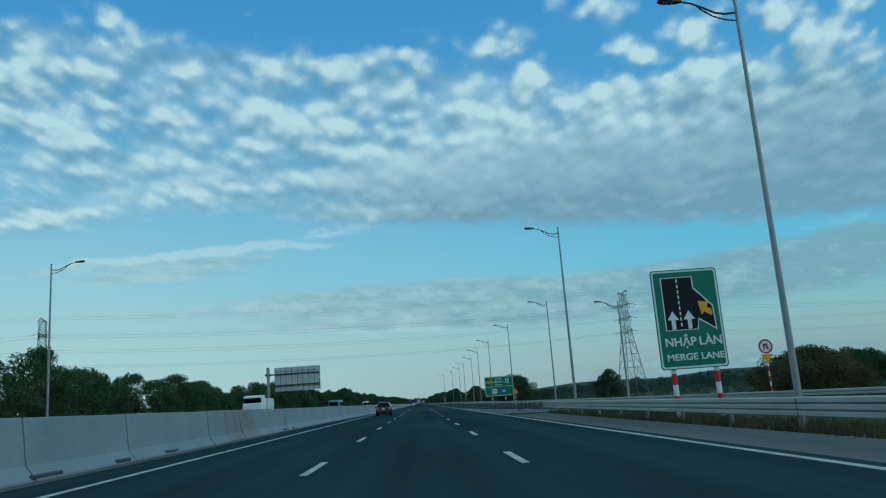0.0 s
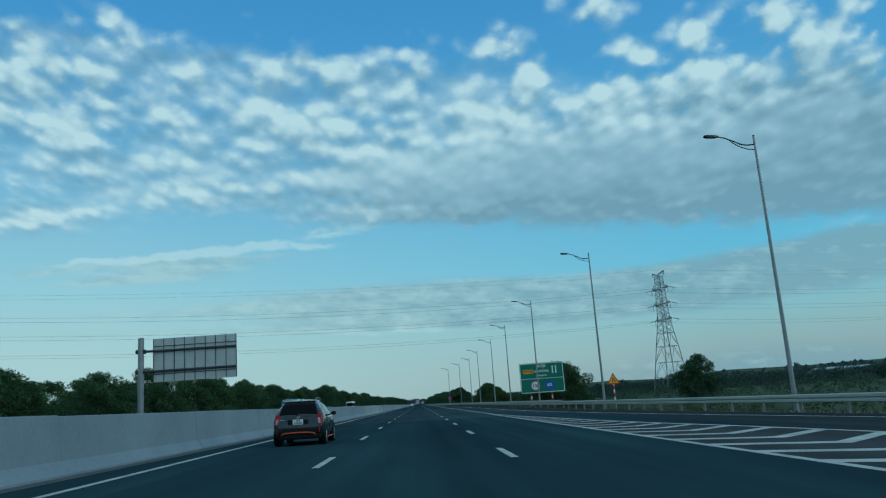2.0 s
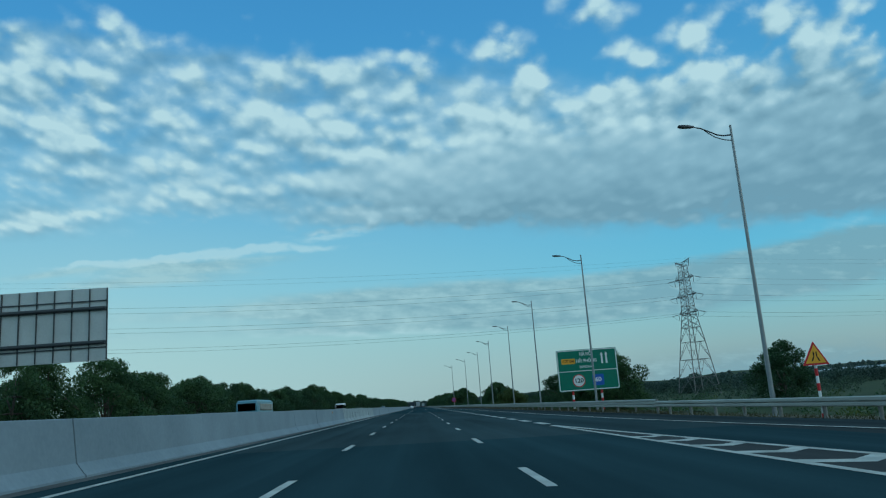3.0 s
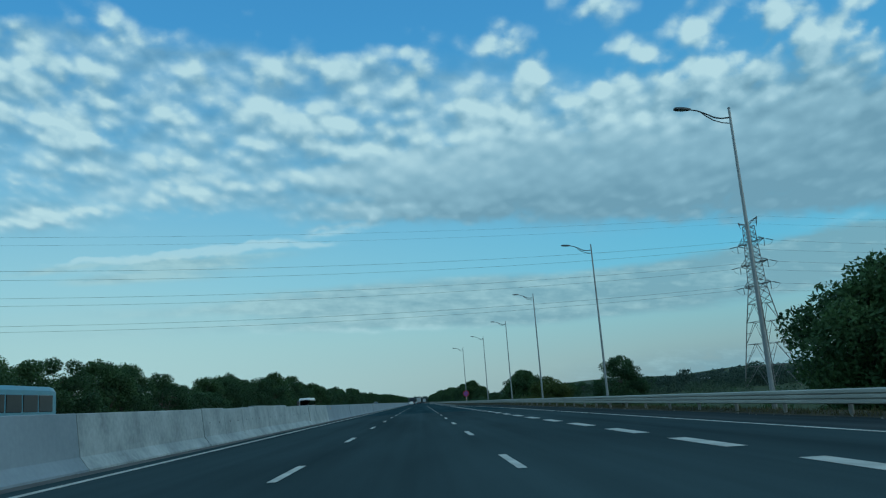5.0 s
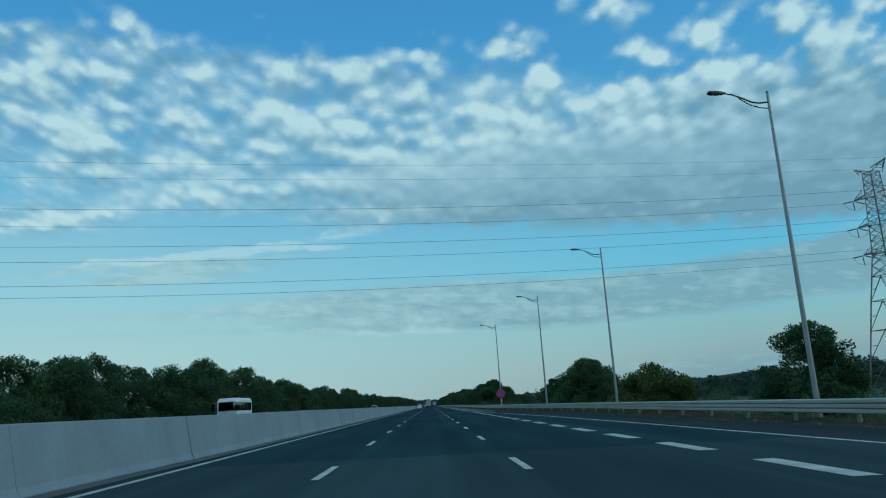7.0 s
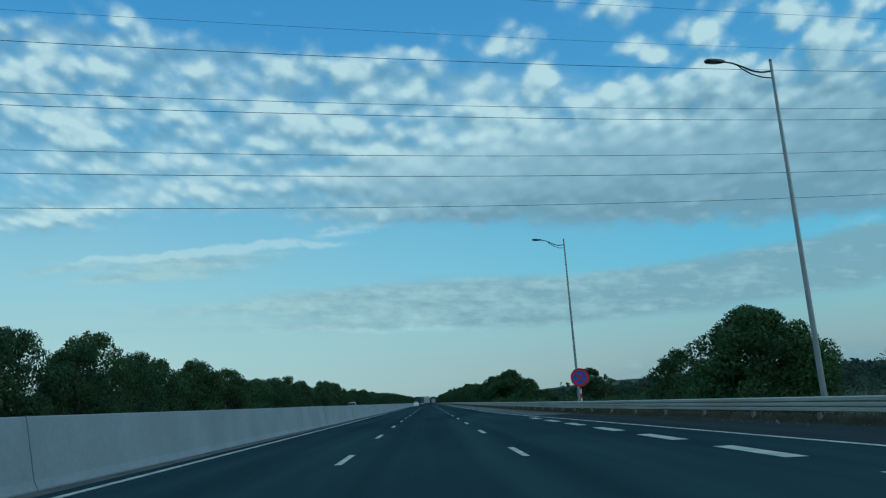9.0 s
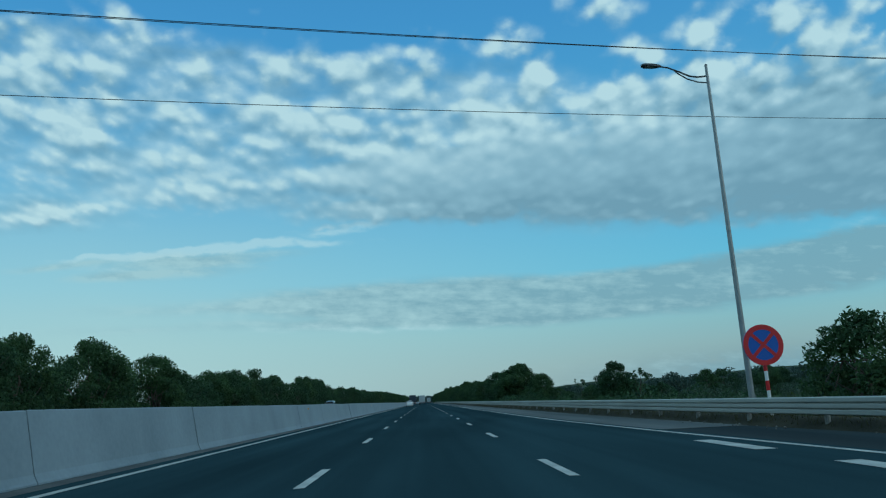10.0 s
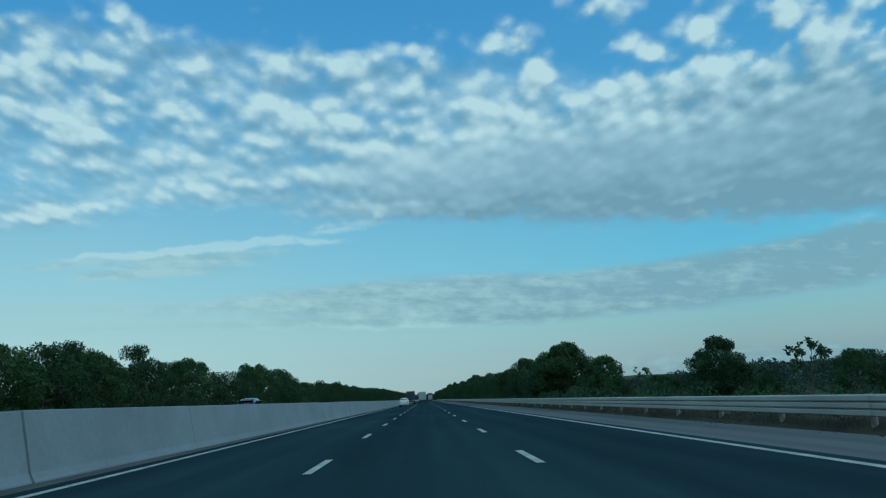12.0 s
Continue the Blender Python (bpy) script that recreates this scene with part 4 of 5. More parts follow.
def make_warning_sign():
    s = thing("warning_sign", (19.42, 108.3, -0.38), "yellow triangular warning sign with a red edge on a banded post", "road sign")
    z0 = 1.86
    bd = board(s, [(-.46, z0), (.46, z0), (0, z0 + .80)], M_RED)
    face = overlay(bd, "yellow_face", [(-.36, z0 + .065), (.36, z0 + .065), (0, z0 + .69)], M_YELLOW, -0.006)
    for sx in (-1, 1):
        overlay(face, "black_line", [(sx * .13 - .025, z0 + .13), (sx * .13 + .025, z0 + .13), (sx * .05 + .02, z0 + .30), (sx * .05 + .02, z0 + .45), (sx * .05 - .02, z0 + .45), (sx * .05 - .02, z0 + .30)], M_BLACK, -0.005)
    banded_post(s, 0, 0, z0 + .5, .05, .25, .085)


def make_turn_sign():
    s = thing("no_u_turn_sign", (32.2, 56.0, -1.35), "round no u-turn sign over a small yellow triangle", "road sign")
    z = 4.75
    bd = board(s, disc(0, z, .55), M_WHITE)
    border(bd, "red_ring", disc(0, z, .55), disc(0, z, .42), M_RED, -0.006)
    overlay(bd, "arrow", [(-.19, z - .27), (-.09, z - .27), (-.09, z + .11), (.06, z + .11), (.06, z - .06), (-.02, z - .06), (.11, z - .24), (.24, z - .06), (.16, z - .06), (.16, z + .21), (-.19, z + .21)], M_BLACK, -0.006)
    c = math.cos(radians(45))
    overlay(bd, "red_bar", [(-.45 * c - .018, z + .45 * c - .018), (.45 * c - .018, z - .45 * c - .018), (.45 * c + .018, z - .45 * c + .018), (-.45 * c + .018, z + .45 * c + .018)], M_RED, -0.009)
    tri = board(s, [(-.46, z - .58), (0, z - 1.36), (.46, z - .58)], M_YELLOW, "yellow_triangle")
    banded_post(s, .02, 0, z + .4, .055, .36, .09)


def make_gantry():
    g = thing("cantilever_sign", (-18.05, 122.0, 0.0), "large sign with a ribbed grey back on a steel post", "road sign")
    bm = bmesh.new()
    rod(bm, (0, 0, -.4), (0, 0, 8.35), .27, .25, 16)
    rod(bm, (0, 0, 8.35), (0, 0, 8.41), .27, .18, 16)
    part("post", bm, M_POLE, g)
    bm = bmesh.new()
    box(bm, 0, 0, .3, .9, .9, .06, .01)
    for a in range(8):
        rod(bm, (.36 * math.cos(a * math.tau / 8), .36 * math.sin(a * math.tau / 8), .3), (.36 * math.cos(a * math.tau / 8), .36 * math.sin(a * math.tau / 8), .45), .03, seg=6)
    part("base_plate", bm, M_POLE, g)
    for z in (5.45, 7.2):
        bm = bmesh.new()
        rod(bm, (-.45, 0, z), (8.15, 0, z), .11, .10, 10)
        rod(bm, (.24, 0, z), (.40, 0, z), .20, .20, 12)
        rod(bm, (-.40, 0, z), (-.26, 0, z), .20, .20, 12)
        part("arm", bm, M_DARK, g)
    bm = bmesh.new()
    box(bm, 4.60, 0.17, 6.40, 7.2, .04, 3.75, .01)
    panel = part("panel", bm, M_SIGNBACK, g)
    for k in range(9):
        bm = bmesh.new()
        box(bm, 1.03 + k * .893, 0.115, 6.40, .05, .07, 3.7, .006)
        part("rib", bm, M_DARK, panel)
    for k in range(2):
        bm = bmesh.new()
        box(bm, 4.60, 0.095, 5.2 + k * 2.4, 7.15, .05, .06, .006)
        part("stiffener", bm, M_DARK, panel)


make_merge_sign()
make_green_sign()
make_no_stopping()
make_warning_sign()
make_turn_sign()
make_gantry()


# ---------------------------------------------------------------- power line
LINE = math.degrees(math.atan2(60, 237.5))


def make_pylon(m, label, tall=47.0):
    py = thing("power_pylon", m, label, "pylon", "pylons of the power line")
    s = tall / 47.0
    lev = [(0, 5.0), (6, 4.35), (12, 3.65), (18, 2.95), (23, 2.3), (27.5, 1.75), (30.5, 1.6), (33.5, 1.5), (36.5, 1.4), (39.5, 1.3), (42.5, 1.2), (45.0, 1.1)]
    lev = [(z * s, w * s) for z, w in lev]
    for sx, sy in ((-1, -1), (1, -1), (1, 1), (-1, 1)):
        bm = bmesh.new()
        tube(bm, [(sx * w, sy * w, z) for z, w in lev], [.15 if z < 27 else .10 for z, w in lev], 4)
        part("leg", bm, M_LATTICE, py)
    bm = bmesh.new()
    for (z0, w0), (z1, w1) in zip(lev, lev[1:]):
        for k in range(4):
            c = [(-1, -1), (1, -1), (1, 1), (-1, 1)]
            a, b = c[k], c[(k + 1) % 4]
            r = .075 if z0 < 27 * s else .055
            if z0 < 22 * s:
                mx, my = (a[0] + b[0]) / 2, (a[1] + b[1]) / 2
                rod(bm, (a[0] * w0, a[1] * w0, z0), (mx * w1, my * w1, z1), r, seg=4)
                rod(bm, (b[0] * w0, b[1] * w0, z0), (mx * w1, my * w1, z1), r, seg=4)
                rod(bm, (a[0] * (w0 + w1) / 2, a[1] * (w0 + w1) / 2, (z0 + z1) / 2), (mx * w1 * .5 + a[0] * w0 * .5, my * w1 * .5 + a[1] * w0 * .5, (z0 + z1) / 2), .05, seg=4)
                rod(bm, (b[0] * (w0 + w1) / 2, b[1] * (w0 + w1) / 2, (z0 + z1) / 2), (mx * w1 * .5 + b[0] * w0 * .5, my * w1 * .5 + b[1] * w0 * .5, (z0 + z1) / 2), .05, seg=4)
            else:
                for f in (0, .5):
                    za, zb = z0 + (z1 - z0) * f, z0 + (z1 - z0) * (f + .5)
                    wa, wb = w0 + (w1 - w0) * f, w0 + (w1 - w0) * (f + .5)
                    rod(bm, (a[0] * wa, a[1] * wa, za), (b[0] * wb, b[1] * wb, zb), r, seg=4)
                    rod(bm, (b[0] * wa, b[1] * wa, za), (a[0] * wb, a[1] * wb, zb), r, seg=4)
            rod(bm, (a[0] * w1, a[1] * w1, z1), (b[0] * w1, b[1] * w1, z1), r, seg=4)
    part("bracing", bm, M_LATTICE, py)
    for z, reach, name in ((28.2, 5.7, "crossarm"), (34.2, 5.9, "crossarm"), (40.2, 5.7, "crossarm"), (45.6, 4.2, "earth_wire_arm")):
        z, reach = z * s, reach * s
        w = 1.5 * s
        for side in (-1, 1):
            bm = bmesh.new()
            tip = (0, side * reach, z + (1.2 * s if name != "crossarm" else .1))
            for sx in (-1, 1):
                rod(bm, (sx * w, side * w, z - .1), tip, .08, seg=4)
                rod(bm, (sx * w, side * w, z + 1.5 * s if name == "crossarm" else z - 1.0), tip, .07, seg=4)
                for f in (.25, .5, .75):
                    lo = Vector((sx * w, side * w, z - .1)).lerp(Vector(tip), f)
                    hi = Vector((sx * w, side * w, z + 1.5 * s if name == "crossarm" else z - 1.0)).lerp(Vector(tip), max(f - .2, 0))
                    rod(bm, lo, hi, .045, seg=4)
                    other = Vector((-sx * w, side * w, z - .1)).lerp(Vector(tip), min(f + .2, 1))
                    rod(bm, lo, other, .045, seg=4)
            for f in (0, .33, .66):
                rod(bm, Vector((-w, side * w, z)).lerp(Vector(tip), f), Vector((w, side * w, z)).lerp(Vector(tip), f), .045, seg=4)
            arm = part(name, bm, M_LATTICE, py)
            if name == "crossarm":
                for d in (-1, 1):
                    bm = bmesh.new()
                    a = Vector((d * .2, side * reach, z))
                    b = Vector((d * 3.0, side * reach, z - .55))
                    rod(bm, a, b, .05, seg=6)
                    for i in range(9):
                        c = a.lerp(b, .12 + i * .09)
                        rod(bm, c, a.lerp(b, .15 + i * .09), .13, seg=8)
                    part("insulator", bm, M_DARK, arm, "dark string insulator")
                bm = bmesh.new()
                rod(bm, (-.2, side * reach, z), (-.2, side * (reach - .1), z - 2.0), .09, seg=8)
                tube(bm, [(-3.0, side * reach, z - .55), (-1.6, side * reach, z - 1.7), (-.2, side * reach, z - 2.1), (1.6, side * reach, z - 1.7), (3.0, side * reach, z - .55)], .03, 5)
                part("jumper", bm, M_DARK, arm)
    return py


def wire(a, b, sag, r=0.021):
    bm = bmesh.new()
    a, b = Vector(a), Vector(b)
    pts = []
    for i in range(41):
        f = i / 40
        p = a.lerp(b, f)
        p.z -= 4 * sag * f * (1 - f)
        pts.append(p)
    tube(bm, pts, r, 5)
    tagged(part("power_cable", bm, M_WIRE), "thin dark power cable hung between pylons", "cable", "cables of the power line")


TOWERS = ((-371.5, 229.0, 44.0), (-134.0, 289.0, 44.5), (103.5, 349.0, 48.0), (341.0, 409.0, 48.0))
for i, (px, py_, tall) in enumerate(TOWERS):
    make_pylon(pose(px, py_, land_z(px, py_) - .1, 0, 0, LINE), "grey steel lattice pylon with three crossarms", tall)
u = Vector((math.cos(radians(LINE)), math.sin(radians(LINE)), 0))
across = Vector((-u.y, u.x, 0))
for (ax, ay, at_), (bx, by, bt) in zip(TOWERS, TOWERS[1:]):
    for z, reach, ends in ((28.2, 5.7, 3.0), (34.2, 5.9, 3.0), (40.2, 5.7, 3.0), (46.8, 4.2, 0.0)):
        for side in (-1, 1):
            sa, sb = at_ / 47.0, bt / 47.0
            a = Vector((ax, ay, land_z(ax, ay) + z * sa - (.65 if ends else 0))) + across * side * reach * sa + u * ends
            b = Vector((bx, by, land_z(bx, by) + z * sb - (.65 if ends else 0))) + across * side * reach * sb - u * ends
            wire(a, b, 3.4 if ends else 2.5, 0.026 if ends else 0.016)


# ---------------------------------------------------------------- trees and bushes
def leaf_cloud(name, seed, clumps, size, per, mats, spread=1.0):
    """Many small leaves round clump centres: (x, y, z, radius)."""
    rng = np.random.default_rng(seed)
    vs, total = [], 0
    for cx, cy, cz, r in clumps:
        k = max(8, int(per * r * r))
        d = rng.normal(size=(k, 3))
        d /= np.linalg.norm(d, axis=1)[:, None]
        rad = r * (0.45 + 0.62 * rng.random(k) ** 0.6)
        c = np.array((cx, cy, cz)) + d * rad[:, None] * np.array((1, 1, .85))
        a = rng.normal(size=(k, 3)) + d * 0.5
        a /= np.linalg.norm(a, axis=1)[:, None]
        b = np.cross(a, d + rng.normal(size=(k, 3)) * .6)
        b /= np.linalg.norm(b, axis=1)[:, None] + 1e-9
        s = size * (0.6 + 0.8 * rng.random(k))[:, None]
        quad = np.stack((c - a * s, c + b * s * .42, c + a * s, c - b * s * .42), axis=1)
        vs.append(quad.reshape(-1, 3))
        total += k
    v = np.concatenate(vs)
    me = bpy.data.meshes.new(name)
    me.from_pydata(v.tolist(), [], [(4 * i, 4 * i + 1, 4 * i + 2, 4 * i + 3) for i in range(total)])
    me.materials.append(mats)
    return me


def make_tree(kind_name, m, label, seed, tall, wide, leaf, mat, low=0.18, density=120, clumps=46, crown_shape=1.0, group="trees beside the road", lean=0.0):
    """A tapered trunk with limbs and a crown of leaf clumps with an uneven outline."""
    tree = thing(kind_name, m, label, "tree" if "tree" in kind_name else "bush", group)
    rnd = random.Random(seed)
    bm = bmesh.new()
    pts = [(0, 0, -.3)]
    for i in range(1, 6):
        pts.append((rnd.uniform(-.12, .12) * i * wide * .12 + lean * i * .2, rnd.uniform(-.12, .12) * i * wide * .12, tall * .15 * i))
    r0 = 0.02 * tall + .03
    tube(bm, pts, [r0 * (1 - .16 * i) for i in range(6)], 7)
    cl = []
    for i in range(clumps):
        f = rnd.random() ** 0.85
        z = tall * (low + (1 - low) * f * .93)
        prof = math.sin(math.pi * min(max((f * .86 + .14), 0), 1)) ** (0.55 * crown_shape)
        rr = wide / 2 * prof * (0.35 + .65 * rnd.random() ** .5) * (1 + .35 * noise.noise((seed * 3.7, f * 4, i * .11)))
        a = rnd.uniform(0, math.tau)
        rad = wide * rnd.uniform(.09, .19) * (1.1 - .45 * f)
        cl.append((rr * math.cos(a) + lean * f, rr * math.sin(a), z, rad))
        if i % 4 == 0:
            base = pts[rnd.randint(1, 4)]
            mid = ((base[0] + cl[-1][0]) / 2, (base[1] + cl[-1][1]) / 2, max(base[2], (base[2] + z) / 2 - .1))
            tube(bm, [base, mid, cl[-1][:3]], [r0 * .42, r0 * .25, r0 * .08], 5)
    part("trunk", bm, M_BARK, tree)
    part("crown", leaf_cloud("crown", seed, cl, leaf, density, mat), mat, tree)
    return tree


def scatter_row(protos, places):
    for i, (x, y, s, turn) in enumerate(places):
        pr = protos[i % len(protos)]
        sx, sz = s
        ob = copy_thing(pr, pose(x, y, land_z(x, y), 0, 0, turn))
        ob.scale = (sx, sx, sz)
# dense row beyond the opposite carriageway
rnd = random.Random(11)
LEFT = [make_tree("roadside_tree", pose(-36 - 3 * k, 40 + 9 * k, land_z(-36 - 3 * k, 40 + 9 * k)), "dense dark green roadside tree", 20 + k, 7.8, 6.8, .115, (M_LEAF_DARK, M_LEAF, M_LEAF_DARK, M_LEAF, M_LEAF_DARK, M_LEAF)[k], .05, 430, 60) for k in range(6)]
places = []
y = -10.0
while y < 1700:
    tall = float(np.interp(y, (0, 60, 72, 82, 110, 128, 150, 226, 234, 246, 254, 280, 330, 350, 360, 375, 390, 430, 480, 600, 900, 1300, 1700), (.95, .96, .95, .86, .88, .82, 1.0, 1.04, .76, .78, 1.06, 1.14, 1.18, 1.12, .96, .98, 1.14, 1.16, 1.22, 1.18, 1.4, 1.7, 1.85))) + rnd.uniform(-.13, .13)
    if y < 60 and rnd.random() < 0.14:
        y += rnd.uniform(3, 6)
        continue
    places.append((-24.0 + rnd.uniform(-1.6, 1.6), y, (rnd.uniform(.85, 1.15), tall), rnd.uniform(0, 360)))
    if y < 420 and rnd.random() < .55:
        places.append((-30 + rnd.uniform(-2, 2), y + 2, (rnd.uniform(.9, 1.2), tall * rnd.uniform(.9, 1.05)), rnd.uniform(0, 360)))
    y += rnd.uniform(4.0, 6.0) * (1 if y < 420 else 1.7 if y < 900 else 3.0)
scatter_row(LEFT[1::2], [p for p in places if p[1] < 200])
scatter_row([LEFT[0], LEFT[2], LEFT[1], LEFT[4]], [p for p in places if p[1] >= 200])

# the tree row on the right further on
places = []
y = 448.0
while y < 1700:
    places.append((25.5 + rnd.uniform(-2, 2.5), y, (rnd.uniform(.95, 1.25), rnd.uniform(.95, 1.25) * float(np.interp(y, (500, 800, 1700), (1.0, 1.25, 1.7)))), rnd.uniform(0, 360)))
    y += rnd.uniform(5, 9) * (1 if y < 900 else 2.0)
# a belt of trees beyond the bushes
for x in (65.5, 70.5, 76.0, 82.0, 88.5, 96.0):
    places.append((x, 440 + rnd.uniform(-7, 7), (rnd.uniform(.9, 1.1), rnd.uniform(.78, .9)), rnd.uniform(0, 360)))
# low bushy growth in front of it
for k in range(16):
    places.append((35.0 + k * 2.3, rnd.uniform(452, 500), (rnd.uniform(.6, .85), rnd.uniform(.48, .66)), rnd.uniform(0, 360)))
scatter_row(LEFT, places)

# separate trees on the right of the road
RIGHT_TREES = (
    # kind, across, along, label, seed, height, width, leaf, low, clumps
    ("tree", 48.6, 171.2, "round dark tree standing in the field", 41, 7.3, 7.0, .14, .04, 60, M_LEAF_DARK),
    ("tree", 27.2, 170.5, "large dense tree close behind the guardrail", 42, 7.7, 8.2, .13, .02, 120, M_LEAF),
    ("tree", 36.7, 255.3, "dark round-topped tree behind the guardrail", 43, 7.9, 7.4, .13, .06, 95, M_LEAF_DARK),
    ("tree", 28.0, 301.0, "broad leafy tree close to the guardrail", 44, 7.9, 8.8, .13, .02, 130, M_LEAF),
    ("tree", 26.9, 314.2, "smaller leafy tree beside the guardrail", 48, 6.3, 5.2, .13, .02, 95, M_LEAF),
    ("bush", 27.8, 269.5, "light green spreading bush behind the guardrail", 50, 5.6, 7.6, .14, .03, 60, M_LEAF_LIGHT),
    ("tree", 44.7, 433.0, "tall round tree over the bushes", 45, 9.0, 7.8, .14, .03, 84, M_LEAF_DARK),
    ("tree", 26.4, 445.4, "broad dense tree with drooping branches", 46, 9.9, 9.8, .16, .02, 84, M_LEAF),
    ("tree", 30.0, 436.0, "lower leafy tree beside the broad one", 55, 7.2, 7.6, .15, .02, 80, M_LEAF),
    ("tree", 40.8, 402.0, "thin tree with open branches", 51, 6.3, 3.8, .24, .60, 12, M_LEAF_DARK),
    ("tree", 45.3, 471.0, "small thin tree with open branches", 52, 7.2, 3.4, .24, .62, 8, M_LEAF_DARK),
    ("bush", 53.0, 90.0, "wide brown-leaved bush beyond the slip road", 53, 6.0, 12.0, .14, .02, 120, M_LEAF_DRY),
    ("bush", 63.0, 97.0, "wide brown and green bush beyond the slip road", 54, 5.6, 11.0, .16, .02, 90, M_LEAF),
)
for kind_, tx, ty, lab, seed, tall, wide, leaf, low_, n_, mat in RIGHT_TREES:
    make_tree(kind_, pose(tx, ty, land_z(tx, ty)), lab, seed, tall, wide, leaf, mat, low_, 150 if n_ < 20 else 240 if mat is M_LEAF_DRY else 380, n_)


def make_thicket(name, label, seed, count, place, radius, leaf, per, mat):
    """Countless low shrubs as one mass of leaves."""
    rn = random.Random(seed)
    cl = []
    while len(cl) < count:
        x, y = place(rn)
        r = rn.uniform(*radius)
        for j in range(2):
            cl.append((x + rn.uniform(-1, 1) * r, y + rn.uniform(-1, 1) * r, land_z(x, y) + r * (.45 + .75 * j), r * (1 - .3 * j)))
    ob = part(name, leaf_cloud(name, seed, cl, leaf, per, mat), mat)
    tagged(ob, label, "bushes", kind="stuff")


def beside_rail(rn):
    y = rn.uniform(-10, 640)
    return rail_x(y) + 5.5 + rn.random() ** 1.4 * 30, y


def near_rail_late(rn):
    y = rn.uniform(318, 760)
    return rail_x(y) + 5.0 + rn.random() ** 1.3 * 16, y


def field(rn):
    y = rn.uniform(60, 900)
    return rail_x(y) + 30 + rn.random() ** 1.2 * 160, y


def woods(rn):
    a, d = radians(rn.uniform(4, 58)), rn.uniform(330, 900)
    return 40 + d * math.sin(a), 60 + d * math.cos(a)


def road_end_woods(rn):
    return rn.uniform(-140, 200), rn.uniform(1720, 1820)


def hill_woods(rn):
    a, d = radians(rn.uniform(3, 52)), rn.uniform(900, 2000)
    return 60 + d * math.sin(a), 100 + d * math.cos(a)


make_thicket("undergrowth", "low green undergrowth behind the guardrail", 61, 620, beside_rail, (.5, 1.1), .13, 130, M_LEAF)
make_thicket("yellow_shrubs", "yellow-green shrubs among the undergrowth", 62, 260, beside_rail, (.4, .9), .13, 130, M_LEAF_LIGHT)
make_thicket("roadside_shrubs", "dense dark shrubs along the road", 65, 520, near_rail_late, (.8, 1.6), .14, 120, M_LEAF_DARK)
make_thicket("scrub", "dark green scrub over the open field", 63, 1300, field, (.8, 1.9), .20, 70, M_LEAF_MID)
make_thicket("far_woods", "dark woods in the distance", 64, 1500, woods, (2.2, 4.6), .5, 24, M_LEAF_WOOD)
# the two farthest woods carry the air's haze in their leaf colour
make_thicket("road_end_woods", "trees with pale hazed leaves where the road runs out of sight", 67, 260, road_end_woods, (5.0, 8.0), 1.4, 8, M_LEAF_HAZED)
make_thicket("hill_woods", "woods with hazed leaf colour on the far low hills", 66, 1300, hill_woods, (3.0, 6.0), 1.8, 5, M_LEAF_HAZED)


def make_verge_grass():
    """Dry and green blades along the foot of the guardrails, as one mass."""
    rng = np.random.default_rng(70)
    rows = []
    for count, lo, hi, line, spread in ((30000, -20, 50, lambda y: 14.35, 2.2), (32000, 56, 420, lambda y: rail_x(y) + .15, 1.3)):
        yy = lo + (hi - lo) * rng.random(count)
        xx = np.array([line(y) for y in yy]) + spread * rng.random(count) ** 1.5 - .12
        rows.append(np.stack((xx, yy), 1))
    xy = np.concatenate(rows)
    k = len(xy)
    z = np.array([road_z(x) - .04 for x in xy[:, 0]])
    bank = np.interp(xy[:, 1], (123, 124, 200, 260, 300), (0, .05, .09, .22, .26))
    off = xy[:, 0] - np.array([rail_x(y) for y in xy[:, 1]])
    z = z + np.where(xy[:, 1] > 123, bank * np.clip((off + .05) / .45, 0, 1) + .03, 0)
    base = np.column_stack((xy, z))
    a = rng.random(k) * math.tau
    h = (.06 + .16 * rng.random(k) ** 2) * np.where(xy[:, 1] < 52, 1.7, 1.0)
    w = .008 + .012 * rng.random(k)
    side = np.column_stack((np.cos(a) * w, np.sin(a) * w, np.zeros(k)))
    tip = base + np.column_stack((rng.normal(size=k) * h * .4, rng.normal(size=k) * h * .4, h))
    v = np.stack((base - side, base + side, tip), 1).reshape(-1, 3)
    me = bpy.data.meshes.new("verge_grass")
    me.from_pydata(v.tolist(), [], [(3 * i, 3 * i + 1, 3 * i + 2) for i in range(k)])
    tagged(part("verge_grass", me, M_BLADE), "dry brown and green grass under the guardrails", "grass", kind="stuff")


M_BLADE = leaf_material("grass_blades", (.030, .040, .016), (.13, .115, .055))
make_verge_grass()


def make_verge_soil():
    """A low uneven bank of soil at the foot of the rail."""
    rows = []
    for i in range(420):
        y = 124 + i * 1.0
        h = float(np.interp(y, (124, 200, 260, 300), (.05, .09, .22, .26)))
        x = rail_x(y)
        row = []
        for dx, f in ((-.16, -.15), (-.04, .10), (.08, .40), (.22, .75), (.45, 1.0), (.8, 1.05), (1.4, .9), (2.2, .3), (3.0, -1.2)):
            bump = noise.noise((y * .8, dx * 2.0, 3.1)) * .5 + noise.noise((y * 2.3, dx * 5.0, 9.1)) * .35
            row.append((x + dx + bump * .08, y, road_z(x + dx) + h * f + (bump * .07 if f > 0 else 0) - .01))
        rows.append(row)
    bm = bmesh.new()
    sweep(bm, rows, False, False)
    if sum(f.normal.z for f in bm.faces[:50]) < 0:
        bmesh.ops.reverse_faces(bm, faces=bm.faces[:])
    tagged(part("soil_bank", bm, M_BANK, smooth=True), "low brown bank of soil under the guardrail", "verge", kind="structure")


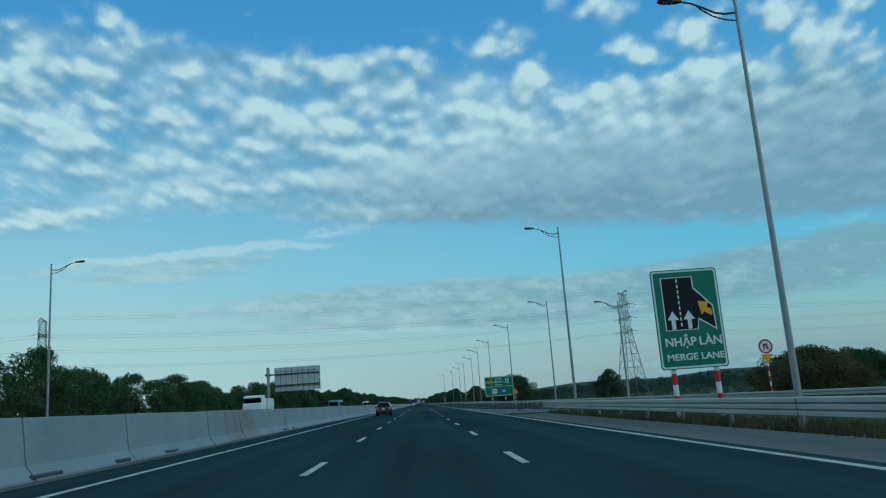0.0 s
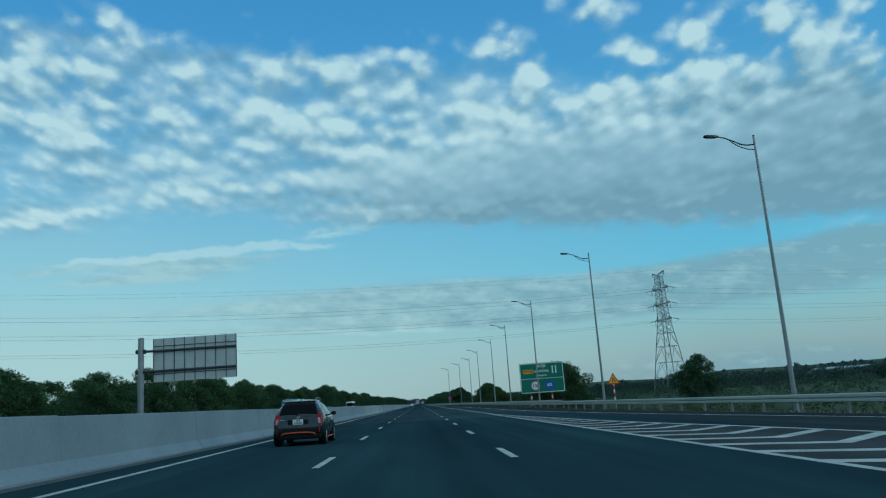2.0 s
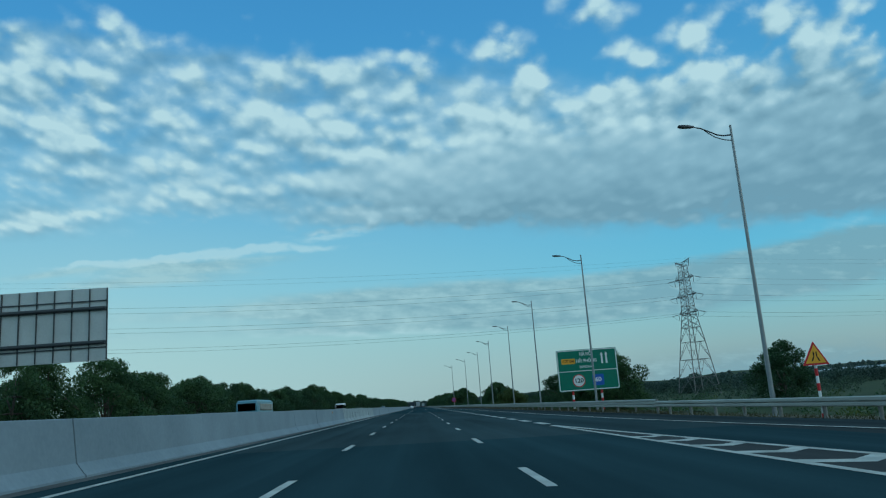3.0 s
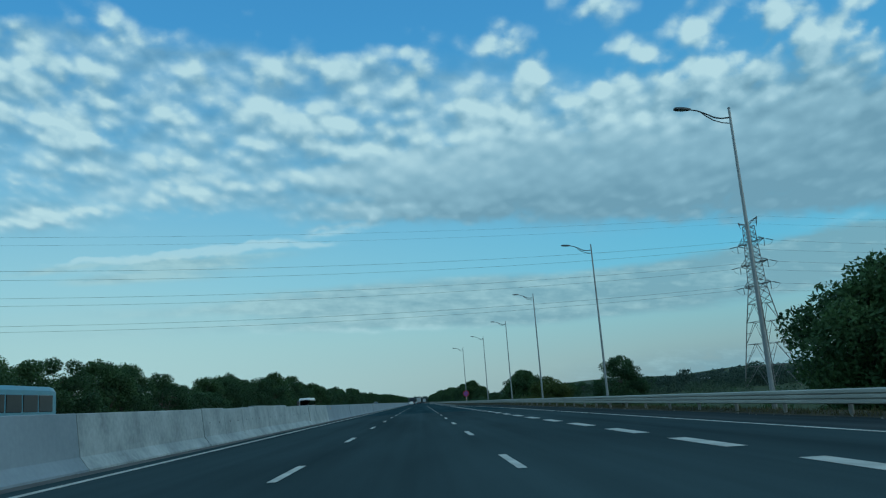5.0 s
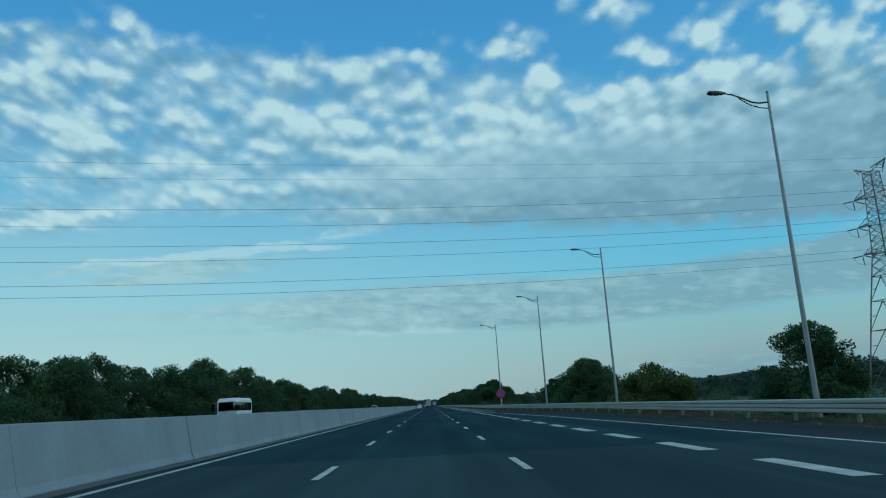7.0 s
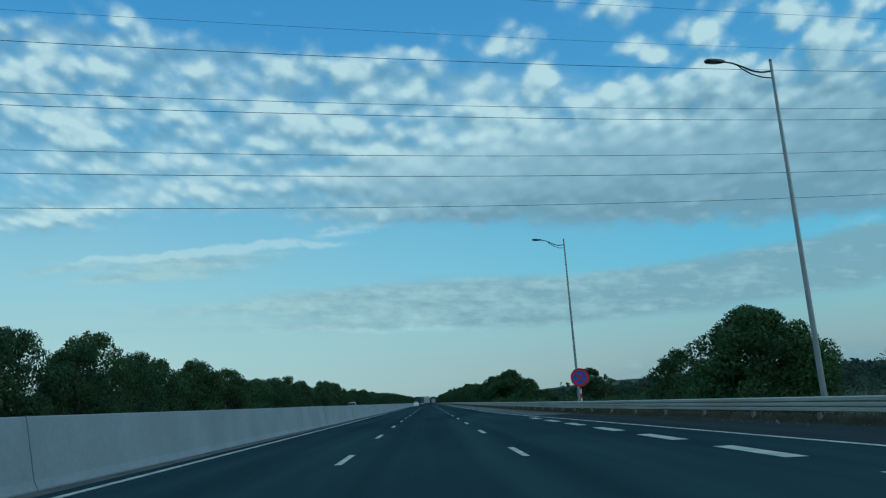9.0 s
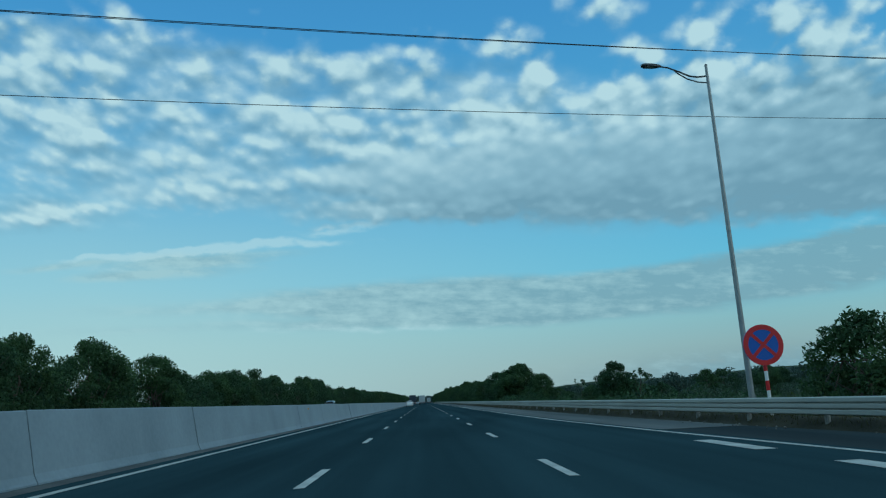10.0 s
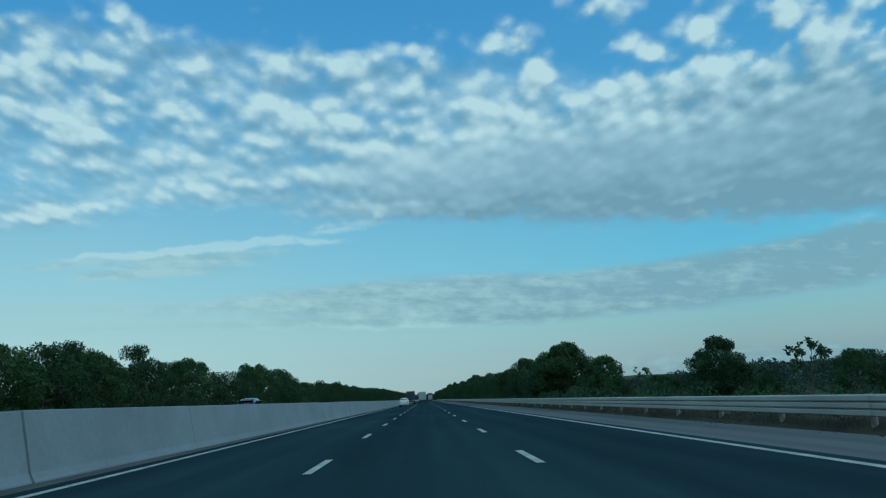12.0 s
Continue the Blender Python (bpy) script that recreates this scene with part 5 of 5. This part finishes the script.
M_BANK = material("bank_soil", (.024, .024, .017), (.085, .078, .055), 0.95, 0, 1.2, 22, 0.6, (1, .4, 1), 0.04)
M_BANK.node_tree.nodes["Principled BSDF"].inputs["Specular IOR Level"].default_value = 0.08
make_verge_soil()


def make_rubble():
    """Loose pale stones and litter along the edge of the paving, as one mass."""
    rn = random.Random(81)
    bm = bmesh.new()
    for k in range(900):
        y = rn.uniform(126, 400) if k > 120 else rn.uniform(-10, 50)
        x = (rail_x(y) - .25 if y > 60 else 13.95) + rn.gauss(0, .22)
        r_ = .012 + .035 * rn.random() ** 3
        bmesh.ops.create_icosphere(bm, subdivisions=1, radius=r_, matrix=pose(x, y, road_z(x) + r_ * .3, rn.uniform(0, 90), 0, rn.uniform(0, 360)) @ Matrix.Diagonal((1, rn.uniform(.6, 1.8), .6, 1)))
    tagged(part("rubble", bm, M_RUBBLE), "loose pale stones along the edge of the paving", "stones", kind="stuff")


M_RUBBLE = material("rubble", (.06, .06, .055), (.22, .215, .19), 0.9, 0, 8, 60, 0.2, island=.8)
make_rubble()


# ---------------------------------------------------------------- sheds in the distance
def make_shed(x, y, w, d, h, turn, label):
    s = thing("factory_shed", pose(x, y, land_z(x, y) - .3, 0, 0, turn), label, "building", "far factory sheds")
    bm = bmesh.new()
    box(bm, 0, 0, h / 2, w, d, h, .05)
    part("wall", bm, M_ROOF, s)
    bm = bmesh.new()
    rows = []
    for yy in (-d / 2 - .5, d / 2 + .5):
        rows.append([(-w / 2 - .5, yy, h), (0, yy, h + w * .09), (w / 2 + .5, yy, h), (w / 2 + .5, yy, h + .25), (0, yy, h + w * .09 + .3), (-w / 2 - .5, yy, h + .25)])
    sweep(bm, rows)
    part("roof", bm, M_ROOF, s)
    for k in range(5):
        bm = bmesh.new()
        box(bm, -w / 2 - .05, -d * .4 + k * d * .2, h * .55, .2, d * .1, h * .22, .03)
        part("window", bm, M_GLASS, s)


for x, y, w, d, h, turn in ((330, 640, 22, 60, 6, 20), (420, 620, 20, 80, 6, 60), (520, 900, 26, 120, 7, 70), (260, 820, 18, 46, 5, 10), (640, 760, 24, 90, 7, 75)):
    make_shed(x, y, w, d, h, turn, "long pale metal-roofed shed in the distance")


# ---------------------------------------------------------------- vehicles
CAR_STATIONS = (
    # along, underside, widest height, belt, top, half widths: foot, widest, belt, top
    (0.00, .40, .55, .70, .745, .60, .665, .62, .50), (0.04, .31, .57, .80, .86, .68, .745, .705, .61),
    (0.11, .25, .60, .91, 1.00, .72, .790, .755, .665), (0.20, .22, .62, .95, 1.15, .74, .805, .77, .625),
    (0.34, .20, .64, .97, 1.34, .75, .812, .778, .565), (0.48, .20, .65, .98, 1.44, .75, .815, .782, .540),
    (0.62, .20, .65, .98, 1.475, .75, .815, .785, .528), (1.00, .19, .65, .97, 1.50, .75, .815, .785, .525),
    (1.50, .19, .65, .95, 1.50, .75, .815, .785, .525), (1.95, .19, .65, .935, 1.475, .75, .815, .785, .53),
    (2.25, .19, .65, .925, 1.38, .75, .815, .780, .55), (2.55, .19, .65, .925, 1.20, .75, .812, .775, .60),
    (2.85, .20, .65, .925, 1.00, .75, .808, .765, .63), (3.15, .20, .64, .87, .93, .74, .80, .74, .58),
    (3.45, .22, .58, .76, .82, .71, .77, .69, .52), (3.62, .28, .52, .64, .69, .60, .68, .61, .45), (3.68, .34, .48, .56, .60, .48, .55, .50, .38),
)


def car_row(y):
    ys = [s[0] for s in CAR_STATIONS]
    return [float(np.interp(y, ys, [s[i] for s in CAR_STATIONS])) for i in range(1, 9)]


def car_section(y):
    zb, zm, zl, zt, hb, hm, hl, ht = car_row(y)
    half = [(hb * .85, zb), (hb, zb + .05), (hm * .985, (zb + zm) / 2), (hm, zm), (hm * .995, (zm * .45 + zl * .55)), (hl, zl), ((hl * .5 + ht * .5) + .012, zl * .5 + zt * .5), (ht + .015, zt - .085), (ht - .05, zt - .026), (ht * .55, zt + .004)]
    right = [(x, y, z) for x, z in half]
    top = [(0, y, zt + .012)]
    return right + top + [(-x, yy, z) for x, yy, z in right[::-1]]


def side_point(y, f, out=.010):
    """On the window side of the cabin: f 0 at the belt, 1 at the roof's edge."""
    zb, zm, zl, zt, hb, hm, hl, ht = car_row(y)
    z = zl + (zt - .085 - zl) * f
    x = float(np.interp(z, (zl, zl * .5 + zt * .5, zt - .085), (hl, (hl + ht) / 2 + .012, ht + .015)))
    return (x + out, y, z)


def grid_patch(fn, us, vs_):
    bm = bmesh.new()
    g = [[bm.verts.new(fn(a, b)) for b in vs_] for a in us]
    for r0, r1 in zip(g, g[1:]):
        for k in range(len(vs_) - 1):
            bm.faces.new((r0[k], r0[k + 1], r1[k + 1], r1[k]))
    bmesh.ops.recalc_face_normals(bm, faces=bm.faces[:])
    return bm


def make_wheel(parent, x, y, r, side, wide=.19):
    bm = bmesh.new()
    rows = []
    prof = ((r * .74, -wide / 2), (r * .93, -wide / 2), (r, -wide * .36), (r, wide * .36), (r * .93, wide / 2), (r * .74, wide / 2))
    n = 28
    for k in range(n + 1):
        a = k * math.tau / n
        rows.append([(x + px, y + pr * math.cos(a), r + pr * math.sin(a)) for pr, px in prof])
    sweep(bm, rows, True, False)
    bmesh.ops.remove_doubles(bm, verts=bm.verts[:], dist=1e-4)
    wheel = part("wheel", bm, M_TYRE, parent, "black tyre", smooth=False)
    bm = bmesh.new()
    o = x + side * wide * .30
    rod(bm, (o - side * .06, y, r), (o - side * .05, y, r), r * .73, seg=24)
    rod(bm, (o - side * .02, y, r), (o + side * .035, y, r), r * .15, seg=12)
    for k in range(5):
        a = k * math.tau / 5 + .3
        c, s = math.cos(a), math.sin(a)
        for d in (-.10, .10):
            c2, s2 = math.cos(a + d * 1.6), math.sin(a + d * 1.6)
            rod(bm, (o + side * .02, y + r * .12 * c, r + r * .12 * s), (o + side * .005, y + r * .72 * c2, r + r * .72 * s2), .022, .019, seg=6)
    rows = []
    for k in range(25):
        a = k * math.tau / 24
        rows.append([(o + side * dx, y + pr * r * math.cos(a), r + pr * r * math.sin(a)) for pr, dx in ((.70, -.03), (.70, .03), (.76, .03), (.76, -.03))])
    sweep(bm, rows, True, False)
    part("rim", bm, M_ALLOY, wheel, "silver spoked alloy rim")
    return wheel


def make_hatchback(m):
    car = thing("hatchback_car", m, "dark grey small hatchback with orange trim and roof rails", "car")
    bm = bmesh.new()
    ys = []
    for a, b in zip(CAR_STATIONS, CAR_STATIONS[1:]):
        ys += [a[0], (a[0] + b[0]) / 2]
    ys.append(CAR_STATIONS[-1][0])
    sweep(bm, [car_section(y) for y in ys])
    body = part("body", bm, M_CARPAINT, car, smooth=True)
    # rear window, bulging slightly, with a black surround

    def rear(out, w0, w1):
        def fn(f, a):
            y = .125 + (.455 - .125) * f
            zb, zm, zl, zt, hb, hm, hl, ht = car_row(y)
            return ((w0 + (w1 - w0) * f) * a, y - out, zt + out * .6 - .034 * abs(a) ** 3)
        return fn
    steps = [k / 8 for k in range(9)]
    lat = [-1, -.75, -.5, -.25, 0, .25, .5, .75, 1]
    part("rear_window", grid_patch(rear(.012, .61, .485), steps, lat), M_TINT, car, "dark tinted rear window", smooth=True)
    for side in (-1, 1):
        for y0, y1, name in ((.86, 1.56, "rear_door_window"), (1.63, 2.30, "front_door_window")):
            def fn(u_, f, y0=y0, y1=y1, side=side):
                top = .80
                lim = .04
                yy = y0 + (y1 - y0) * u_
                if name == "front_door_window":
                    yy = y0 + (y1 - y0) * u_ * (1 - .42 * f) + .0
                if name == "rear_door_window":
                    yy = y0 + (y1 - y0) * (u_ + (1 - u_) * .30 * (1 - f) * .8)
                p = side_point(yy, lim + (top - lim) * f)
                return (p[0] * side, p[1], p[2])
            win = part(name, grid_patch(fn, [k / 5 for k in range(6)], [k / 4 for k in range(5)]), M_GLASS, car, smooth=True)
    # windscreen
    def screen(f, a):
        y = 2.78 + (2.02 - 2.78) * f
        zb, zm, zl, zt, hb, hm, hl, ht = car_row(y)
        return ((ht - .03) * a, y + .012, zt + .018)
    part("windscreen", grid_patch(screen, steps, lat), M_GLASS, car, smooth=True)
    for side in (-1, 1):
        # bright strip over the side windows and black pillars
        bm = bmesh.new()
        tube(bm, [(side * (side_point(y, .97)[0]), y, side_point(y, .97)[2]) for y in (.42, .6, .9, 1.3, 1.7, 2.0, 2.25, 2.5)], .012, 5)
        part("window_trim", bm, M_CHROME, car)
        # rear light: red shell round a clear middle
        bm = bmesh.new()
        rows = []
        for f, w, reach in ((0, .012, .03), (.12, .050, .05), (.35, .072, .10), (.6, .080, .19), (.82, .075, .19), (.95, .05, .14), (1, .02, .08)):
            z = .675 + .345 * f
            zb, zm, zl, zt, hb, hm, hl, ht = car_row(.10)
            x1 = .748 + .022 * math.sin(math.pi * f) - .012 * f
            x0 = x1 - .085 - w
            yb = float(np.interp(z, [.74, .86, 1.0, 1.15, 1.34], [0, .04, .11, .20, .34]))
            rows.append([(side * x0, yb - .008, z), (side * (x0 * .5 + x1 * .5), yb + .002, z), (side * x1, yb + .055, z), (side * (x1 + .022), yb + .07 + reach * .5, z), (side * (x1 + .026), yb + .08 + reach, z), (side * (x1 - .06), yb + .08 + reach, z), (side * x0, yb + .07, z)])
        sweep(bm, rows)
        light = part("rear_light", bm, M_LENS_RED, car, "red rear light with a clear middle", smooth=True)
        bm = bmesh.new()
        rows = []
        for z, x0, x1 in ((.70, .655, .715), (.765, .635, .715), (.84, .63, .700), (.885, .635, .680)):
            yb = float(np.interp(z, [.74, .86, 1.0, 1.15, 1.34], [0, .04, .11, .20, .34]))
            rows.append([(side * x0, yb - .030, z), (side * x1, yb - .006, z), (side * x1, yb + .04, z), (side * x0, yb + .03, z)])
        sweep(bm, rows)
        part("clear_lens", bm, M_LENS_CLEAR, light)
        bm = bmesh.new()
        box(bm, side * .672, .0, .485, .030, .04, .15, .008, side * -25)
        part("reflector", bm, M_LENS_RED, car)
        # roof rail on two feet
        bm = bmesh.new()
        tube(bm, [(side * .495, .60, 1.47), (side * .50, .72, 1.525), (side * .50, 1.0, 1.545), (side * .50, 1.5, 1.545), (side * .50, 1.85, 1.515), (side * .495, 1.98, 1.465)], .014, 7)
        part("roof_rail", bm, M_RAIL, car, "satin silver roof rail")
        # mirror
        bm = bmesh.new()
        box(bm, side * .905, 2.22, 1.00, .17, .10, .125, .03)
        mir = part("mirror", bm, M_PLASTIC, car)
        bm = bmesh.new()
        rod(bm, (side * .76, 2.24, .95), (side * .86, 2.23, .99), .022, seg=6)
        part("mirror_arm", bm, M_PLASTIC, mir)
        bm = bmesh.new()
        box(bm, side * .800, 1.81, .220, .05, 1.62, .065, .02)
        part("side_skirt", bm, M_ORANGE, car, "orange side skirt")
        for y in (1.02, 2.02):
            bm = bmesh.new()
            box(bm, side * .808, y + .12, .86, .03, .19, .028, .008)
            part("door_handle", bm, M_CARPAINT, car)
        for y in (1.0, 1.66, 2.55):
            bm = bmesh.new()
            tube(bm, [(side * .792, y, .90), (side * .819, y, .66), (side * .805, y, .40), (side * .775, y, .28)], .005, 4)
            part("door_seam", bm, M_BLACK, car)
        for wy in (.62, 3.0):
            bm = bmesh.new()
            rows = []
            for k in range(17):
                a = math.pi * (k / 16) * 1.16 - .25
                rows.append([(side * xx, wy + rr * math.cos(a), .285 + rr * math.sin(a)) for rr, xx in ((.315, .77), (.315, .822), (.365, .826), (.375, .79))])
            sweep(bm, rows)
            part("wheel_arch", bm, M_PLASTIC, car)
            bm = bmesh.new()
            rod(bm, (side * .60, wy, .30), (side * .8185, wy, .30), .325, seg=28)
            part("wheel_well", bm, M_BLACK, car)
            make_wheel(car, side * .738, wy, .290, side, .20)
    # tail: bumper, lip, plate recess, plate, emblem shape, wiper, spoiler, aerial
    bm = bmesh.new()
    rows = []
    for x, d in ((-.74, .14), (-.66, .045), (-.4, .0), (0, -.015), (.4, .0), (.66, .045), (.74, .14)):
        rows.append([(x, d - .005, .30), (x, d - .022, .42), (x, d - .016, .53), (x, d + .10, .53), (x, d + .10, .30)])
    sweep(bm, rows)
    part("bumper_insert", bm, M_PLASTIC, car, smooth=False)
    bm = bmesh.new()
    tube(bm, [(-.55, .012, .335), (-.525, -.008, .362), (-.48, -.022, .390), (-.40, -.030, .408), (-.2, -.036, .42), (0, -.038, .423), (.2, -.036, .42), (.40, -.030, .408), (.48, -.022, .390), (.525, -.008, .362), (.55, .012, .335)], [.016, .022, .026, .027, .028, .028, .028, .027, .026, .022, .016], 8)
    part("bumper_lip", bm, M_ORANGE, car, "orange rear bumper lip")
    bm = bmesh.new()
    rows = [[(x, d + .02, .20), (x, d - .002, .27), (x, d + .004, .315), (x, d + .12, .315), (x, d + .12, .20)]
            for x, d in ((-.70, .13), (-.6, .05), (-.35, .015), (0, .0), (.35, .015), (.6, .05), (.70, .13))]
    sweep(bm, rows)
    part("valance", bm, M_BLACK, car)
    for side in (-1, 1):
        bm = bmesh.new()
        tube(bm, [(side * .775, .32, .905), (side * .80, .7, .885), (side * .806, 1.2, .865), (side * .806, 1.8, .83), (side * .80, 2.5, .80)], .012, 6)
        part("flank_crease", bm, M_CARPAINT, car)
        bm = bmesh.new()
        tube(bm, [(side * .72, .07, .60), (side * .64, -.005, .585), (side * .3, -.028, .575), (0, -.032, .573)], .010, 6)
        part("bumper_crease", bm, M_CARPAINT, car)
    bm = bmesh.new()
    box(bm, 0, .012, .765, .66, .05, .17, .02)
    recess = part("plate_recess", bm, M_PLASTIC, car)
    bm = bmesh.new()
    box(bm, 0, -.018, .765, .33, .012, .165, .006)
    pl = part("number_plate", bm, M_WHITE, car, "white two-line plate")
    for z, n, w in ((.805, 3, .032), (.735, 5, .032)):
        for k in range(n):
            bm = bmesh.new()
            box(bm, (k - (n - 1) / 2) * .05, -.026, z, w, .004, .048, .004)
            part("bar", bm, M_BLACK, pl)
    for side in (-1, 1):
        bm = bmesh.new()
        rod(bm, (0, .034, .885), (side * .05, .055, .95), .010, .007, 6)
        part("emblem_stroke", bm, M_CHROME, car)
    bm = bmesh.new()
    tube(bm, [(-.03, .10, 1.015), (-.15, .105, 1.03), (-.30, .112, 1.035)], .012, 5)
    rod(bm, (-.03, .13, 1.0), (-.03, .085, 1.01), .025, seg=8)
    part("wiper", bm, M_PLASTIC, car)
    bm = bmesh.new()
    box(bm, -.50, .030, .845, .14, .012, .020, .004)
    part("badge", bm, M_CHROME, car)
    bm = bmesh.new()
    rows = []
    for x, d in ((-.52, .05), (-.36, .012), (0, -.005), (.36, .012), (.52, .05)):
        rows.append([(x, .47 + d, 1.435), (x, .43 + d, 1.443), (x, .46 + d, 1.462), (x, .66, 1.492), (x, .66, 1.474)])
    sweep(bm, rows)
    part("spoiler", bm, M_CARPAINT, car)
    bm = bmesh.new()
    rod(bm, (0, .80, 1.49), (0, .72, 1.56), .02, .008, 6)
    part("aerial", bm, M_PLASTIC, car)
    return car


make_hatchback(pose(1.95, 79.2, road_z(1.95) + .01, 0, math.degrees(FALL), 0) @ Matrix.Diagonal((.975, .95, .93, 1)))


def make_plain_car(m, mat, label, tall=1.5, length=4.4):
    car = thing("saloon_car", m, label, "car")
    s = length / 3.68
    bm = bmesh.new()
    sweep(bm, [[(x * 1.08, y * s, z * tall / 1.5) for x, y, z in car_section(st[0])] for st in CAR_STATIONS])
    part("body", bm, mat, car, smooth=True)
    bm = bmesh.new()
    box(bm, 0, .27 * s, 1.19 * tall / 1.5, 1.22, .06, .30, .02)
    part("rear_window", bm, M_GLASS, car)
    bm = bmesh.new()
    box(bm, 0, 2.5 * s, 1.24 * tall / 1.5, 1.2, .05, .26, .02)
    part("windscreen", bm, M_GLASS, car)
    for side in (-1, 1):
        bm = bmesh.new()
        box(bm, side * .79, 1.35 * s, 1.2 * tall / 1.5, .04, 1.7 * s, .30, .015)
        part("side_window", bm, M_GLASS, car)
        bm = bmesh.new()
        box(bm, side * .70, .03 * s, .86, .18, .06, .14, .02)
        part("rear_light", bm, M_LENS_RED, car)
        for wy in (.62, 3.0):
            make_wheel(car, side * .80, wy * s, .31, side, .2)
    return car


def make_truck(m, body_mat, label, length=8.0, tall=3.7, wide=2.45):
    t = thing("lorry", m, label, "lorry")
    bm = bmesh.new()
    box(bm, 0, length / 2 - .9, tall / 2 + .55, wide, length - 1.9, tall - 1.1, .05)
    cargo = part("cargo_body", bm, body_mat, t)
    for side in (-1, 1):
        bm = bmesh.new()
        box(bm, side * wide * .25, -.0, tall / 2 + .55, wide * .46, .05, tall - 1.3, .02)
        part("rear_door", bm, body_mat, cargo)
        bm = bmesh.new()
        box(bm, side * (wide / 2 - .25), .02, .85, .32, .06, .12, .015)
        part("rear_light", bm, M_LENS_RED, t)
    bm = bmesh.new()
    box(bm, 0, length / 2, .85, wide * .7, length - .6, .25, .03)
    part("chassis", bm, M_DARK, t)
    bm = bmesh.new()
    rows = []
    for y, zt, w in ((length - .95, 2.55, .97), (length - .4, 2.6, .97), (length + .25, 2.5, .95), (length + .65, 1.75, .95), (length + .75, .9, .93)):
        h = wide / 2 * w
        rows.append([(-h, y, .6), (h, y, .6), (h, y, zt * .7), (h * .9, y, zt), (-h * .9, y, zt), (-h, y, zt * .7)])
    sweep(bm, rows)
    cab = part("cab", bm, M_CARWHITE, t)
    bm = bmesh.new()
    box(bm, 0, length + .50, 2.05, wide * .82, .12, .62, .03)
    part("windscreen", bm, M_GLASS, cab)
    bm = bmesh.new()
    box(bm, 0, .05, .62, wide * .9, .10, .14, .02)
    part("bumper_bar", bm, M_DARK, t)
    for side in (-1, 1):
        for y in (1.3, 2.4, length - .3):
            make_wheel(t, side * (wide / 2 - .17), y, .46, side, .28)
    return t


def make_bus(m, mat, label, length=8.5, tall=3.1, wide=2.4):
    b = thing("coach", m, label, "coach")
    bm = bmesh.new()
    rows = []
    for y, zt, w in ((0, tall - .25, .93), (.12, tall - .06, .98), (.6, tall, 1), (length - .6, tall, 1), (length - .15, tall - .1, .98), (length, tall - .45, .94)):
        h = wide / 2 * w
        rows.append([(-h * .97, y, .35), (h * .97, y, .35), (h, y, 1.2), (h * .98, y, zt - .2), (h * .86, y, zt), (-h * .86, y, zt), (-h * .98, y, zt - .2), (-h, y, 1.2)])
    sweep(bm, rows)
    part("body", bm, mat, b)
    for side in (-1, 1):
        for k in range(5):
            bm = bmesh.new()
            box(bm, side * wide * .497, 1.2 + k * 1.45, 1.95, .05, 1.32, .78, .02)
            part("side_window", bm, M_GLASS, b)
        for y in (1.7, length - 1.6):
            make_wheel(b, side * (wide / 2 - .16), y, .45, side, .28)
    for y in (-.005, length - .05):
        bm = bmesh.new()
        box(bm, 0, y, 1.98, wide * .82, .10, .85, .03)
        part("end_window", bm, M_GLASS, b)
    return b


make_plain_car(pose(1.9, 474.0, road_z(1.9)), M_CARWHITE, "white saloon car far ahead in the inner lane", 1.55)
make_truck(pose(1.5, 562.0, road_z(1.5)), M_TARP, "dark covered lorry far ahead in the inner lane")
make_truck(pose(4.9, 590.0, road_z(4.9)), M_ROOF, "pale lorry far ahead in the middle lane")
make_truck(pose(9.0, 800.0, road_z(9.0)), M_ROOF, "pale lorry in the outer lane far ahead")
make_bus(pose(-13.0, 272.0, road_z(-13.0) - .02, 0, 0, 180), M_CARWHITE, "white minibus on the opposite carriageway", 6.0, 2.75, 1.95)
make_truck(pose(-9.0, 72.9, road_z(-9.0) - .02, 0, 0, 180), M_CARWHITE, "white lorry on the opposite carriageway", 4.6, 2.3, 1.9)
make_bus(pose(-13.0, 177.0, road_z(-13.0) - .02, 0, 0, 180), M_BUSBLUE, "blue-grey coach on the opposite carriageway", 9.0, 2.75)
make_plain_car(pose(-9.0, 400.0, road_z(-9.0) - .02, 0, 0, 180), M_CARPAINT, "dark car on the opposite carriageway", 1.9, 4.6)
